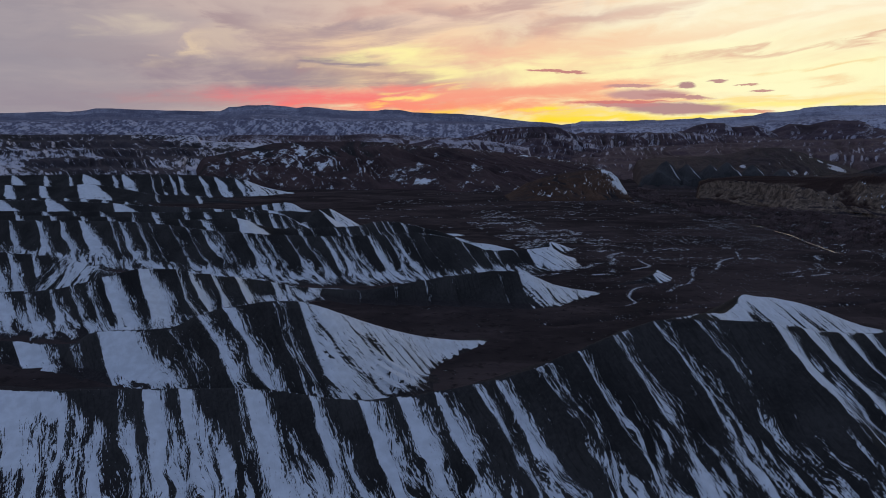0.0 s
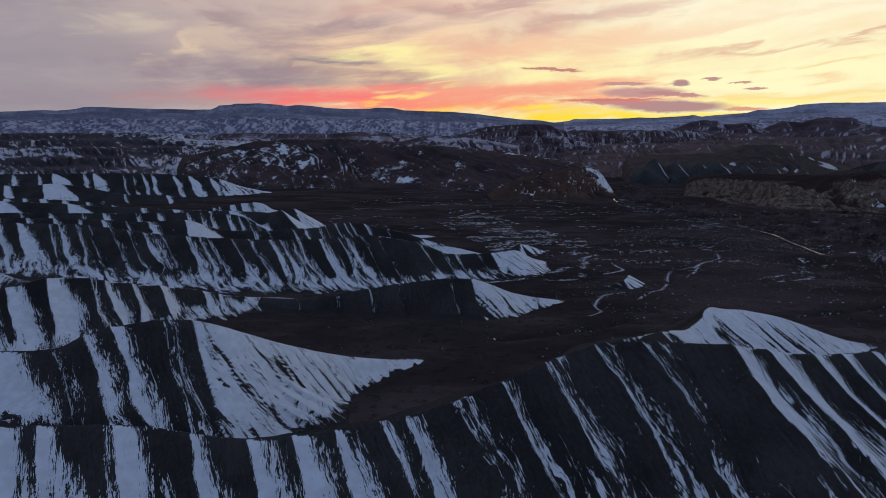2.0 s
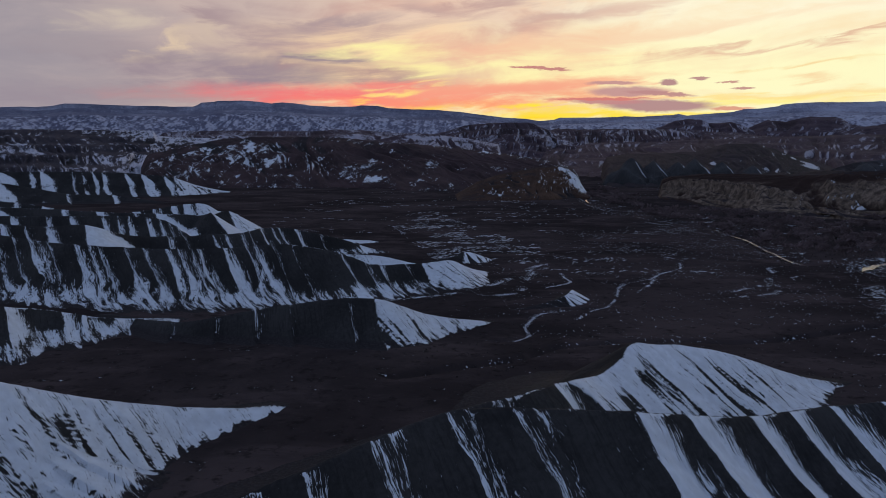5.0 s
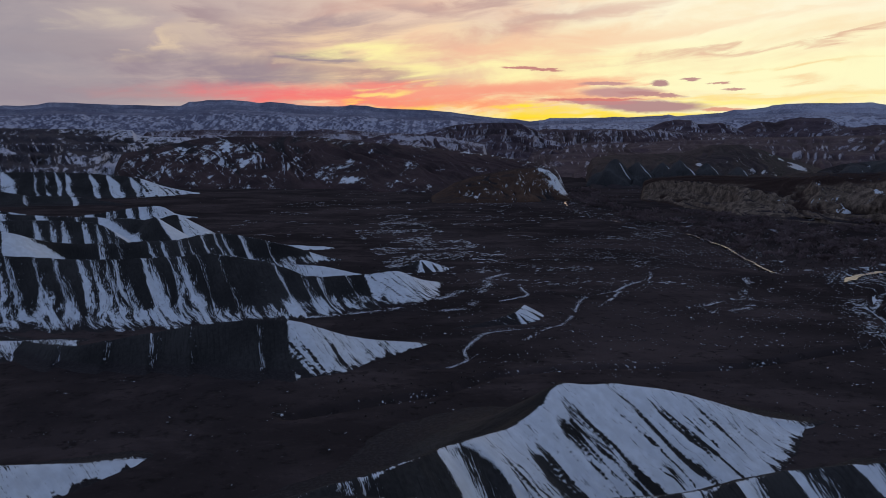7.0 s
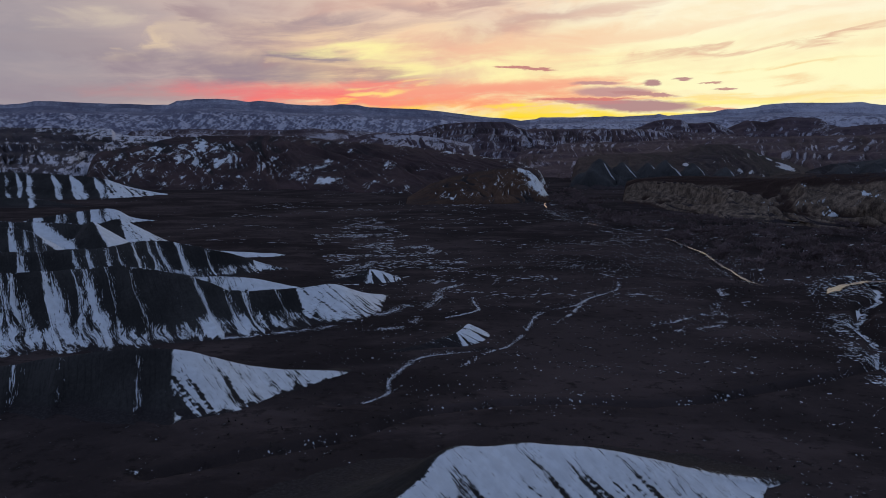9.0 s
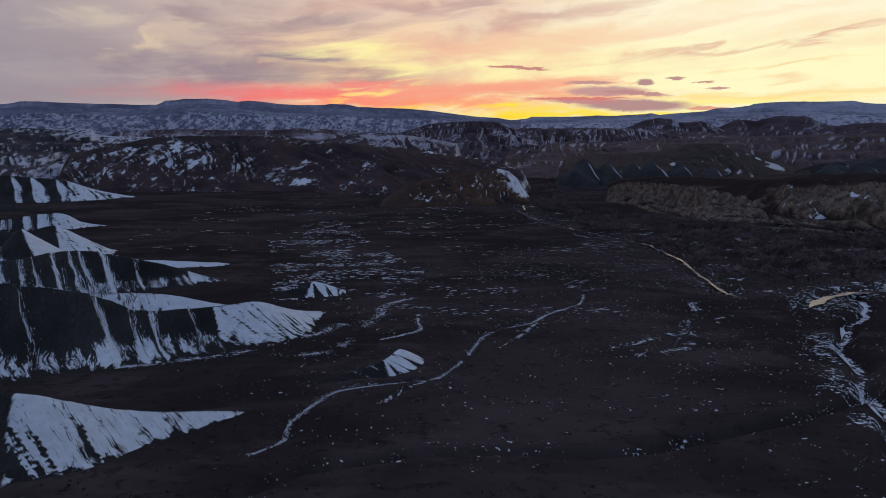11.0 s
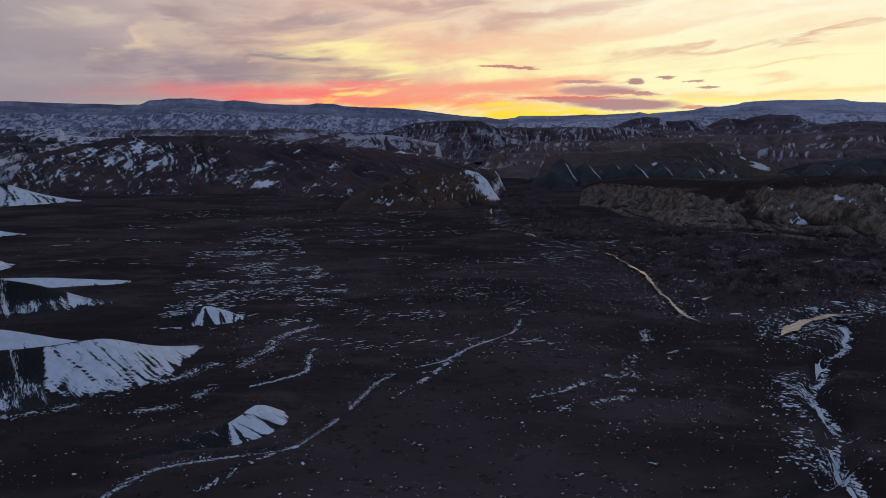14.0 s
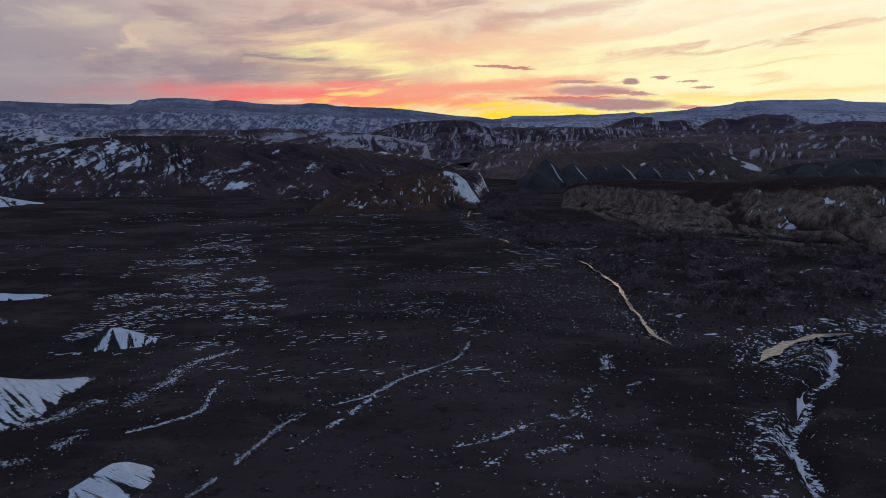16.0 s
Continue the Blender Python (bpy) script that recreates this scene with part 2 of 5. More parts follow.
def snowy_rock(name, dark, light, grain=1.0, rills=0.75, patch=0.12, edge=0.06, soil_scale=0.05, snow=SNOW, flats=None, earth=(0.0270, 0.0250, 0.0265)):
    """Bare ground that carries snow where the mesh's snow value, roughened by rills and patches, is above nought."""
    mat, g = material(name)
    pos = g.node("ShaderNodeNewGeometry").outputs["Position"]
    fall = g.node("ShaderNodeAttribute", attribute_name="fall").outputs["Vector"]
    val = g.node("ShaderNodeAttribute", attribute_name="snow").outputs["Fac"]
    rill = g.noise(fall, 2.3 / grain, 5.0, 0.65, 0.05)
    speck = g.noise(pos, 1.9 / grain, 5.0, 0.75)
    blot = g.noise(pos, 0.16 / grain, 4.0, 0.6)
    hair = g.noise(fall, 6.5 / grain, 4.0, 0.7, 0.0)
    s = g.add(g.add(val, g.mul(g.sub(rill, 0.5), rills)), g.mul(g.sub(hair, 0.5), rills * 1.05))
    s = g.add(s, g.mul(g.sub(speck, 0.5), patch * 2.2))
    s = g.add(s, g.mul(g.sub(blot, 0.5), patch * 2.0))
    f = g.step(s, -edge, edge)
    soil = soil_colour(g, pos, dark, light, soil_scale)
    soil = g.mix(g.mul(g.step(rill, 0.45, 0.7), 0.45), soil, tuple(c * 0.55 for c in dark))
    # plain's earth over the foot; brown in the gullies that also paints their shade
    earth_and_shade = g.node("ShaderNodeAttribute", attribute_name="earth").outputs["Fac"]
    soil = g.mix(g.step(g.add(earth_and_shade, g.mul(g.sub(speck, 0.5), 0.7)), 0.30, 0.75), soil, g.mix(g.step(speck, 0.4, 0.65), tuple(c * 0.8 for c in earth), tuple(c * 1.3 for c in earth)))
    if flats:
        # scrub covers the level parts
        nz = g.node("ShaderNodeSeparateXYZ")
        g.link(g.node("ShaderNodeNewGeometry").outputs["Normal"], nz.inputs[0])
        soil = g.mix(g.step(g.add(nz.outputs[2], g.mul(g.sub(speck, 0.5), 0.2)), 0.93, 0.975), soil, flats)
    white = g.mix(g.step(g.noise(pos, 0.5 / grain, 4.0), 0.35, 0.7), tuple(c * 0.86 for c in snow), snow)
    height = g.add(g.add(g.add(g.mul(rill, 0.7), g.mul(hair, 0.25)), g.mul(speck, 0.35)), g.mul(f, 0.25))
    finish(g, g.mix(f, soil, white), g.sub(0.95, g.mul(f, 0.25)), height, 0.45, 0.35 * grain)
    return mat


SHALE = snowy_rock("grey_shale_and_snow", (0.0205, 0.0207, 0.0212), (0.0440, 0.0440, 0.0442), rills=1.45, edge=0.03)
RED_EARTH = snowy_rock("red_brown_earth_and_snow", (0.030, 0.0225, 0.0250), (0.070, 0.047, 0.048), grain=1.6, soil_scale=0.02, rills=1.2, patch=0.45, edge=0.07)
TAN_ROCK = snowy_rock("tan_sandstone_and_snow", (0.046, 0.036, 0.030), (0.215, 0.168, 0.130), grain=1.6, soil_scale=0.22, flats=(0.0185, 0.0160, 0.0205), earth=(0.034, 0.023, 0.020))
ORANGE_ROCK = snowy_rock("orange_sandstone_and_snow", (0.040, 0.0265, 0.0215), (0.095, 0.060, 0.043), grain=2.0, soil_scale=0.03, flats=(0.034, 0.025, 0.023), rills=1.3)
# mauve rock and greyed snow: the haze of the far hills is in these colours
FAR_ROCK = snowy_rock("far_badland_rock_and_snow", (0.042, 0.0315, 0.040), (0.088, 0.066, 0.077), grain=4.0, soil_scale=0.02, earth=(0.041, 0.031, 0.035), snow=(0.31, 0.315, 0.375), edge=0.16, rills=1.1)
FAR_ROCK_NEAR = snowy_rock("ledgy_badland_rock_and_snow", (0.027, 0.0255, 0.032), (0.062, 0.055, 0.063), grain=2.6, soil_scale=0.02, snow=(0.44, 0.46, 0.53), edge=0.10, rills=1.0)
DARK_SHALE = snowy_rock("dark_shale_and_snow", (0.0255, 0.0215, 0.0245), (0.0490, 0.0410, 0.0440), grain=2.6, rills=0.9, edge=0.06, soil_scale=0.03, snow=(0.40, 0.43, 0.49))
GREY_SHALE = snowy_rock("pale_grey_shale_and_snow", (0.032, 0.034, 0.036), (0.062, 0.064, 0.067), grain=2.2, rills=0.7, edge=0.06, soil_scale=0.04, snow=(0.40, 0.43, 0.49))
# distance haze is mixed into the mesas' rock and snow colours
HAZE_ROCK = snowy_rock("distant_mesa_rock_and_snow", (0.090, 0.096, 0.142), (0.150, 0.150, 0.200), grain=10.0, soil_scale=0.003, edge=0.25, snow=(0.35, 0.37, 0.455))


def plain_ground():
    mat, g = material("dark_plain_earth")
    pos = g.node("ShaderNodeNewGeometry").outputs["Position"]
    sp = g.node("ShaderNodeSeparateXYZ")
    g.link(pos, sp.inputs[0])
    # low scrub lies in long drifts across the flats
    drift = g.noise(g.xyz(g.mul(sp.outputs[0], 0.6), sp.outputs[1], 0.0), 0.05, 6.0, 0.62, 0.4)
    broad = g.noise(pos, 0.012, 5.0, 0.6)
    flats = g.noise(g.xyz(g.mul(sp.outputs[0], 0.55), sp.outputs[1], 5.0), 0.022, 6.0, 0.68, 0.6)
    grain = g.noise(pos, 0.9, 6.0, 0.75)
    tuft = g.noise(pos, 0.28, 5.0, 0.7)
    a = g.mix(g.step(broad, 0.40, 0.62), (0.0268, 0.0223, 0.0225), (0.0490, 0.0396, 0.0400))
    a = g.mix(g.mul(g.step(drift, 0.47, 0.66), 0.8), a, (0.063, 0.0500, 0.0500))
    a = g.mix(g.mul(g.step(flats, 0.50, 0.60), 0.55), a, (0.0230, 0.0200, 0.0210))
    a = g.mix(g.mul(g.step(tuft, 0.52, 0.68), 0.8), a, (0.0160, 0.0142, 0.0140))
    a = g.mix(g.mul(g.step(grain, 0.55, 0.8), 0.6), a, (0.068, 0.055, 0.055))
    val = g.node("ShaderNodeAttribute", attribute_name="snow").outputs["Fac"]
    f = g.step(g.add(val, g.add(g.mul(g.sub(tuft, 0.5), 1.4), g.mul(g.sub(grain, 0.5), 2.0))), 0.42, 0.54)
    finish(g, g.mix(f, a, SNOW), 0.95, g.add(g.mul(grain, 0.5), tuft), 0.5, 0.5, 0.0)
    return mat


PLAIN = plain_ground()


def snow_patch_material():
    mat, g = material("old_wind_packed_snow")
    pos = g.node("ShaderNodeNewGeometry").outputs["Position"]
    n = g.noise(pos, 1.1, 5.0, 0.65)
    finish(g, g.mix(g.step(n, 0.3, 0.7), (0.52, 0.55, 0.60), SNOW), 0.8, n, 0.4, 0.1)
    return mat


def water_material():
    mat, g = material("silty_river_water")
    pos = g.node("ShaderNodeNewGeometry").outputs["Position"]
    n = g.noise(pos, 0.8, 3.0, 0.5)
    # silt colour with the pink of the reflected sky painted in
    finish(g, g.mix(g.step(n, 0.35, 0.65), (0.125, 0.100, 0.112), (0.200, 0.162, 0.180)), 0.25, n, 0.15, 0.05, 0.12)
    return mat


def twig_material():
    mat, g = material("bare_grey_twigs")
    rnd = g.node("ShaderNodeObjectInfo").outputs["Random"]
    isl = g.node("ShaderNodeNewGeometry").outputs["Random Per Island"]
    pos = g.node("ShaderNodeNewGeometry").outputs["Position"]
    stand = g.step(g.noise(pos, 0.09, 3.0, 0.5), 0.36, 0.64)
    c = g.mix(g.mul(g.add(rnd, stand), 0.5), (0.085, 0.065, 0.067), (0.245, 0.190, 0.196))
    finish(g, g.mix(g.mul(isl, 0.6), c, (0.068, 0.053, 0.055)), 0.9)
    return mat


def scrub_material():
    mat, g = material("dark_sage_scrub")
    isl = g.node("ShaderNodeNewGeometry").outputs["Random Per Island"]
    finish(g, g.mix(isl, (0.022, 0.020, 0.021), (0.060, 0.053, 0.053)), 0.95)
    return mat


SNOW_PATCH, WATER, TWIG, SCRUB = snow_patch_material(), water_material(), twig_material(), scrub_material()

# ---------------------------------------------------------------- numeric helpers
TABLE = np.random.RandomState(7).rand(256, 256)


def vn(x, y):
    """Smooth value noise, 0 to 1."""
    xi, yi = np.floor(x).astype(int), np.floor(y).astype(int)
    fx, fy = x - xi, y - yi
    fx, fy = fx * fx * (3 - 2 * fx), fy * fy * (3 - 2 * fy)
    a, b = TABLE[yi & 255, xi & 255], TABLE[yi & 255, (xi + 1) & 255]
    c, d = TABLE[(yi + 1) & 255, xi & 255], TABLE[(yi + 1) & 255, (xi + 1) & 255]
    return (a * (1 - fx) + b * fx) * (1 - fy) + (c * (1 - fx) + d * fx) * fy


def fbm(x, y, octaves=5, gain=0.5):
    total, amp, norm = 0.0, 1.0, 0.0
    for k in range(octaves):
        total = total + amp * vn(x * 2.03**k + 17.3 * k, y * 2.03**k - 9.1 * k)
        norm += amp
        amp *= gain
    return total / norm


def ridged(x, y, octaves=5, gain=0.55):
    total, amp, norm = 0.0, 1.0, 0.0
    for k in range(octaves):
        total = total + amp * (1 - np.abs(2 * vn(x * 2.07**k + 31.7 * k, y * 2.07**k + 5.3 * k) - 1))
        norm += amp
        amp *= gain
    return total / norm


def sstep(v, lo, hi):
    t = np.clip((v - lo) / (hi - lo), 0, 1)
    return t * t * (3 - 2 * t)


def to_line(x, y, pts):
    """Distance to a line of plan points, the share of the way along it, and the side (+ right of its course)."""
    best, along, side = np.full(np.shape(x), 1e9), np.zeros(np.shape(x)), np.zeros(np.shape(x))
    n = len(pts) - 1
    for k in range(n):
        (ax, ay), (bx, by) = pts[k][:2], pts[k + 1][:2]
        dx, dy = bx - ax, by - ay
        t = np.clip(((x - ax) * dx + (y - ay) * dy) / (dx * dx + dy * dy), 0, 1)
        d = np.hypot(x - ax - t * dx, y - ay - t * dy)
        near = d < best
        best = np.where(near, d, best)
        along = np.where(near, (k + t) / n, along)
        side = np.where(near, np.sign((x - ax) * dy - (y - ay) * dx), side)
    return best, along, side


def inside(x, y, poly):
    """Signed distance to a closed outline, positive within."""
    d, _, _ = to_line(x, y, [*poly, poly[0]])
    hit = np.zeros(np.shape(x), bool)
    for k in range(len(poly)):
        (ax, ay), (bx, by) = poly[k - 1], poly[k]
        if ay != by:
            hit ^= ((ay > y) != (by > y)) & (x < (bx - ax) * (y - ay) / (by - ay) + ax)
    return np.where(hit, d, -d)


def smooth_line(pts, gap):
    """A smooth line through the points, at about even steps."""
    p = np.array(pts, float)
    p = np.vstack([2 * p[0] - p[1], p, 2 * p[-1] - p[-2]])
    out = []
    for k in range(1, len(p) - 2):
        n = max(2, int(np.hypot(*(p[k + 1] - p[k])[:2]) / gap))
        for t in np.arange(n) / n:
            out.append(0.5 * (2 * p[k] + (p[k + 1] - p[k - 1]) * t + (2 * p[k - 1] - 5 * p[k] + 4 * p[k + 1] - p[k + 2]) * t**2
                              + (3 * p[k] - p[k - 1] - 3 * p[k + 1] + p[k + 2]) * t**3))
    out.append(p[-2])
    return np.array(out)


def raw_mesh(name, verts, faces, mats, attrs=None, smooth=True):
    """A mesh from arrays of points and of quads or triangles."""
    me = bpy.data.meshes.new(name)
    verts, faces = np.asarray(verts, np.float32), np.asarray(faces, np.int32)
    k = faces.shape[1]
    me.vertices.add(len(verts))
    me.vertices.foreach_set("co", verts.ravel())
    me.loops.add(faces.size)
    me.loops.foreach_set("vertex_index", faces.ravel())
    me.polygons.add(len(faces))
    me.polygons.foreach_set("loop_start", np.arange(0, faces.size, k, dtype=np.int32))
    me.polygons.foreach_set("use_smooth", np.full(len(faces), smooth))
    for key, value in (attrs or {}).items():
        value = np.asarray(value, np.float32)
        if value.ndim == 2:
            me.attributes.new(key, "FLOAT_VECTOR", "POINT").data.foreach_set("vector", value.ravel())
        else:
            me.attributes.new(key, "FLOAT", "POINT").data.foreach_set("value", value)
    for mat in mats if isinstance(mats, (list, tuple)) else (mats,):
        me.materials.append(mat)
    me.update(calc_edges=True)
    return me


def sheet(name, x, y, z, mat, attrs, keep=None, own=None):
    """A grid of heights as an object; cells whose corners are all outside keep are left out."""
    ny, nx = z.shape
    idx = np.arange(ny * nx).reshape(ny, nx)
    quads = np.stack([idx[:-1, :-1], idx[:-1, 1:], idx[1:, 1:], idx[1:, :-1]], -1).reshape(-1, 4)
    verts = np.stack([x, y, z], -1).reshape(-1, 3)
    flat = {k: (v.reshape(-1, 3) if v.ndim == 3 else v.ravel()) for k, v in attrs.items()}
    if keep is not None:
        quads = quads[keep.ravel()[quads].any(1)]
        if own is not None:
            quads = quads[own.ravel()[quads[:, 0]]]
        used = np.unique(quads)
        back = np.zeros(ny * nx, np.int64)
        back[used] = np.arange(len(used))
        quads, verts = back[quads], verts[used]
        flat = {k: v[used] for k, v in flat.items()}
    return new(name, raw_mesh(name, verts, quads, mat, flat))


# ---------------------------------------------------------------- plan of the plain
STREAM_MAIN = [(53.7, 237.9), (58.9, 240.3), (63.8, 246.9), (63.7, 254.5), (66.4, 264.5), (71.1, 273.0), (80.4, 276.7), (91.3, 280.2), (98.6, 295.0),
               (104.8, 314.7), (111.3, 323.8), (119.3, 329.3), (127.4, 341.9), (140.0, 356.1), (145.3, 372.8)]
STREAM_SIDE = [(79.9, 263.9), (86.0, 273.9), (92.4, 280.9)]
STREAM_FORK = [(109.3, 303.3), (120.4, 326.3), (125.3, 338.6)]
STREAM_MID = [(78.7, 311.8), (83.7, 316.0), (88.7, 322.0), (88.2, 331.6), (88.7, 340.2)]
STREAM_FOOT = [(20, 290), (47.3, 302.6), (52.8, 312.3), (61.1, 318.3), (66.1, 327.0), (76.8, 336.5), (78.5, 352.8), (87.5, 366.1)]
STREAM_FOOT2 = [(55.1, 298.2), (63.2, 299.0), (68.7, 305.5), (71.8, 319.4), (77.9, 343.1)]
STREAM_EAST = [(135.8, 303.0), (143.9, 307.0), (150.7, 313.1), (158.4, 316.2), (163.9, 327.3), (170.9, 337.7), (175.5, 352.6), (175.4, 357.0)]
STREAM_EAST2 = [(161.8, 317.8), (156.0, 303.3), (150.7, 299.2), (139.6, 294.5)]
STREAM_NOOK = [(171.9, 324.8), (175.3, 333.0), (182.8, 337.1)]
ARROYO = [(165, 235), (176, 255), (180.9, 268.6), (184.3, 277.9), (189.0, 284.2), (192.7, 296.8), (194.3, 302.5), (203.2, 315.4), (213.9, 330.8), (225.3, 341.9),
          (233.9, 354.9), (241.1, 373.5)]
CROSS_ARROYO = [(30, 205), (57.0, 220.6), (68.4, 233.4), (85.4, 239.5), (102.0, 240.5), (112.1, 237.5), (125.0, 239.5), (135.3, 243.6), (151.6, 250.4),
                (172.1, 260.8), (184.0, 274.0)]
RIVER_POOL = [(211.5, 350.3), (219, 359), (227.7, 367.3), (237.6, 372.7), (250, 376), (260.4, 381.0), (272.4, 394.6), (300, 410), (340, 425)]
RIVER = [(197.2, 366.3), (195.8, 381.5), (200.4, 410.9), (206.6, 449.9), (208.6, 488.9), (207, 512.8), (198, 545), (186.0, 578.6), (180, 600), (175, 655), (177.7, 707.1), (186, 761.5), (200, 830)]


def ground_base(x, y):
    """The lie of the land without its channels."""
    x, y = np.asarray(x, float), np.asarray(y, float)
    z = 2.4 * np.exp(-(((x - 5) / 50) ** 2) - ((y - 212) / 34) ** 2)
    z = z + (fbm(x * 0.012, y * 0.012, 4) - 0.5) * 1.0
    z = z - 14 * (1 - sstep(y + 0.10 * np.abs(x), 104, 146))
    return z


def ground_z(x, y):
    z = ground_base(x, y) + (fbm(np.asarray(x) * 0.11, np.asarray(y) * 0.11, 3) - 0.5) * 0.35
    for line, wide, deep in ((RIVER, 6.0, 1.6), (RIVER_POOL, 8.0, 1.6), (ARROYO, 3.6, 2.2), (CROSS_ARROYO, 2.0, 1.5), (STREAM_MAIN, 1.8, 0.6), (STREAM_EAST, 1.5, 0.5)):
        d, _, side = to_line(x, y, line)
        z = z - deep * (1 - sstep(d, wide * 0.35, wide))
    return z


# ---------------------------------------------------------------- ridges of shale
def ridge(name, crests, label, seed, res=0.5, slant=24.0, gap=7.0, share=0.5, fall=0.74, back=0.7, bias=0.25, relief=0.42, strips=None, mat=None, foot=1.6, rough=0.5, dust=0.0, taper=0.7, nose_rills=0.5, fringe=1.6, apron=0.0, flare=1.25, scars=0.0, nose_turn=20.0):
    """A badland ridge. Each crest is (points, index at which a smooth nose begins, or None): lines of x, y, z. The side towards lower y is cut into spurs and
    gullies that run down it, turned by slant towards higher x. Each spur's flank towards higher x holds snow. strips: where these flanks begin and end, along x at the crest."""
    rng = np.random.RandomState(seed)
    everything = np.vstack([np.array(c[0], float) for c in crests])
    turn = radians(slant)
    ux, uy = math.cos(turn), math.sin(turn)      # across the fall line
    dvx, dvy = math.sin(turn), -math.cos(turn)   # down it
    segs, apexes, heads, main = [], [], {}, smooth_line(crests[0][0], 1.5)
    for n, (pts, nose) in enumerate(crests):
        line = smooth_line(pts, 1.5)
        first = len(line)
        if nose is not None:
            first = int(np.argmin(np.hypot(*(line[:, :2] - np.array(pts[nose][:2])).T)))
            apexes.append((n, line[first]))
            run = line[-1, :2] - line[first, :2]
            run = run / np.hypot(*run)
            nt = radians(nose_turn)
            heads[n] = np.array([run[0] * math.cos(nt) - run[1] * math.sin(nt), run[0] * math.sin(nt) + run[1] * math.cos(nt)])
        segs += [(*line[k], *line[k + 1], n, k >= first) for k in range(len(line) - 1)]
    if strips is None:
        strips, at = [], everything[:, 0].min() - 5
        while at < everything[:, 0].max() + 5:
            period = gap * rng.choice((0.55, 0.8, 1.0, 1.3, 1.7))
            strips.append((at, at + period * share * rng.uniform(0.5, 1.4)))
            at += period
    # strips along x at the main crest, turned into the coordinate across the fall line
    far_end = everything[np.argmax(everything[:, 0])]
    def across_of(v):
        if v <= main[:, 0].max():
            return v * ux + float(np.interp(v, main[:, 0], main[:, 1])) * uy
        last = main[-1]
        w = (v - last[0]) / max(far_end[0] - last[0], 1e-6)
        return v * ux + (last[1] + (far_end[1] - last[1]) * w) * uy
    strips = [(across_of(a), across_of(b)) for a, b in strips]
    if len(apexes) and apexes[0][0] == 0:
        u_apex = apexes[0][1][0] * ux + apexes[0][1][1] * uy
        strips = [p for p in strips if p[0] < u_apex - 1.0] + [(u_apex, u_apex + 400)]
    pad = (everything[:, 2].max() + 14 * (everything[:, 1].min() < 150)) / fall * 1.15 + 8
    lo, hi = everything[:, :2].min(0) - pad, everything[:, :2].max(0) + pad
    x, y = np.meshgrid(np.arange(lo[0], hi[0], res), np.arange(lo[1], hi[1], res))
    wob = 0.8 * rough
    xw = x + wob * (fbm(x * 0.3 + seed, y * 0.3, 4) - 0.5) * 2
    yw = y + wob * (fbm(x * 0.3 - seed, y * 0.3 + 40, 4) - 0.5) * 2
    base = ground_base(x, y)
    z, top = np.full(x.shape, -60.0), np.zeros(x.shape)
    near, owner, nosy = np.zeros(x.shape), np.zeros(x.shape, int), np.zeros(x.shape)
    for ax, ay, az_, bx, by, bz, n, is_nose in segs:
        reach = (max(az_, bz) - base.min() + 4) / min(fall, back) + 8
        i0, i1 = np.searchsorted(x[0], (min(ax, bx) - reach, max(ax, bx) + reach))
        j0, j1 = np.searchsorted(y[:, 0], (min(ay, by) - reach, max(ay, by) + reach))
        win = (slice(j0, j1), slice(i0, i1))
        xs, ys = xw[win], yw[win]
        dx, dy = bx - ax, by - ay
        t = np.clip(((xs - ax) * dx + (ys - ay) * dy) / (dx * dx + dy * dy + 1e-9), 0, 1)
        d = np.hypot(xs - ax - t * dx, ys - ay - t * dy)
        front = ((xs - ax) * dy - (ys - ay) * dx) * (1 if dx > -1e-6 else -1) > 0
        crest = az_ + (bz - az_) * t
        zz = crest - np.where(front, fall, back) * (np.sqrt(d * d + 0.2) - 0.45)
        up = zz > z[win]
        for arr, val in ((z, zz), (top, crest), (near, front), (owner, n), (nosy, is_nose)):
            arr[win] = np.where(up, val, arr[win])
    near, nosy = near > 0.5, nosy > 0.5
    u, down = x * ux + y * uy, x * dvx + y * dvy
    below = np.maximum(top - z, 0) / fall
    ua = u + (fbm(u * 0.16 + seed, down * 0.07, 3) - 0.5) * 0.30 * np.minimum(below, 18) + (fbm(u * 0.8, down * 0.22 + seed, 4) - 0.5) * 0.7
    nose_part = nosy
    if len(apexes) and apexes[0][0] == 0:
        nose_part = near & ((u > u_apex) | nosy)
        nosy = near & ((u + (fbm(u * 0.3 + 2, down * 0.16, 3) - 0.5) * 0.3 * np.minimum(below, 14) > u_apex) | nosy)

    def comb(spread):
        """Height and snow across the spurs, their snowy flanks widened by spread."""
        knots, heights = [], []
        snow = np.full(x.shape, -9.0)
        for k, (a, b) in enumerate(strips):
            after = strips[k + 1][0] if k + 1 < len(strips) else b + gap * 0.5
            b = min(a + (b - a) * spread, a + 0.82 * (after - a))
            knots += [a, b]
            heights += [0.0, -min(max(relief * (after - a), 0.45), 3.4)]
            snow = np.maximum(snow, np.minimum((ua - a) * 3.6, (b - ua) * 0.6))
        return np.interp(ua, knots, heights), snow

    (t0, s0), (t1, s1), (t2, s2) = comb(taper), comb(1.0), comb(flare)
    w, v = np.clip(below / 6, 0, 1), np.clip((below - 6) / 16, 0, 1)
    ribs, held = t0 * (1 - w) + t1 * (w - v) + t2 * v, s0 * (1 - w) + s1 * (w - v) + s2 * v
    cut = (near & ~nosy).astype(float)
    for _ in range(max(1, int(1.2 / res))):
        cut = (cut + np.roll(cut, 1, 0) + np.roll(cut, -1, 0) + np.roll(cut, 1, 1) + np.roll(cut, -1, 1)) / 5
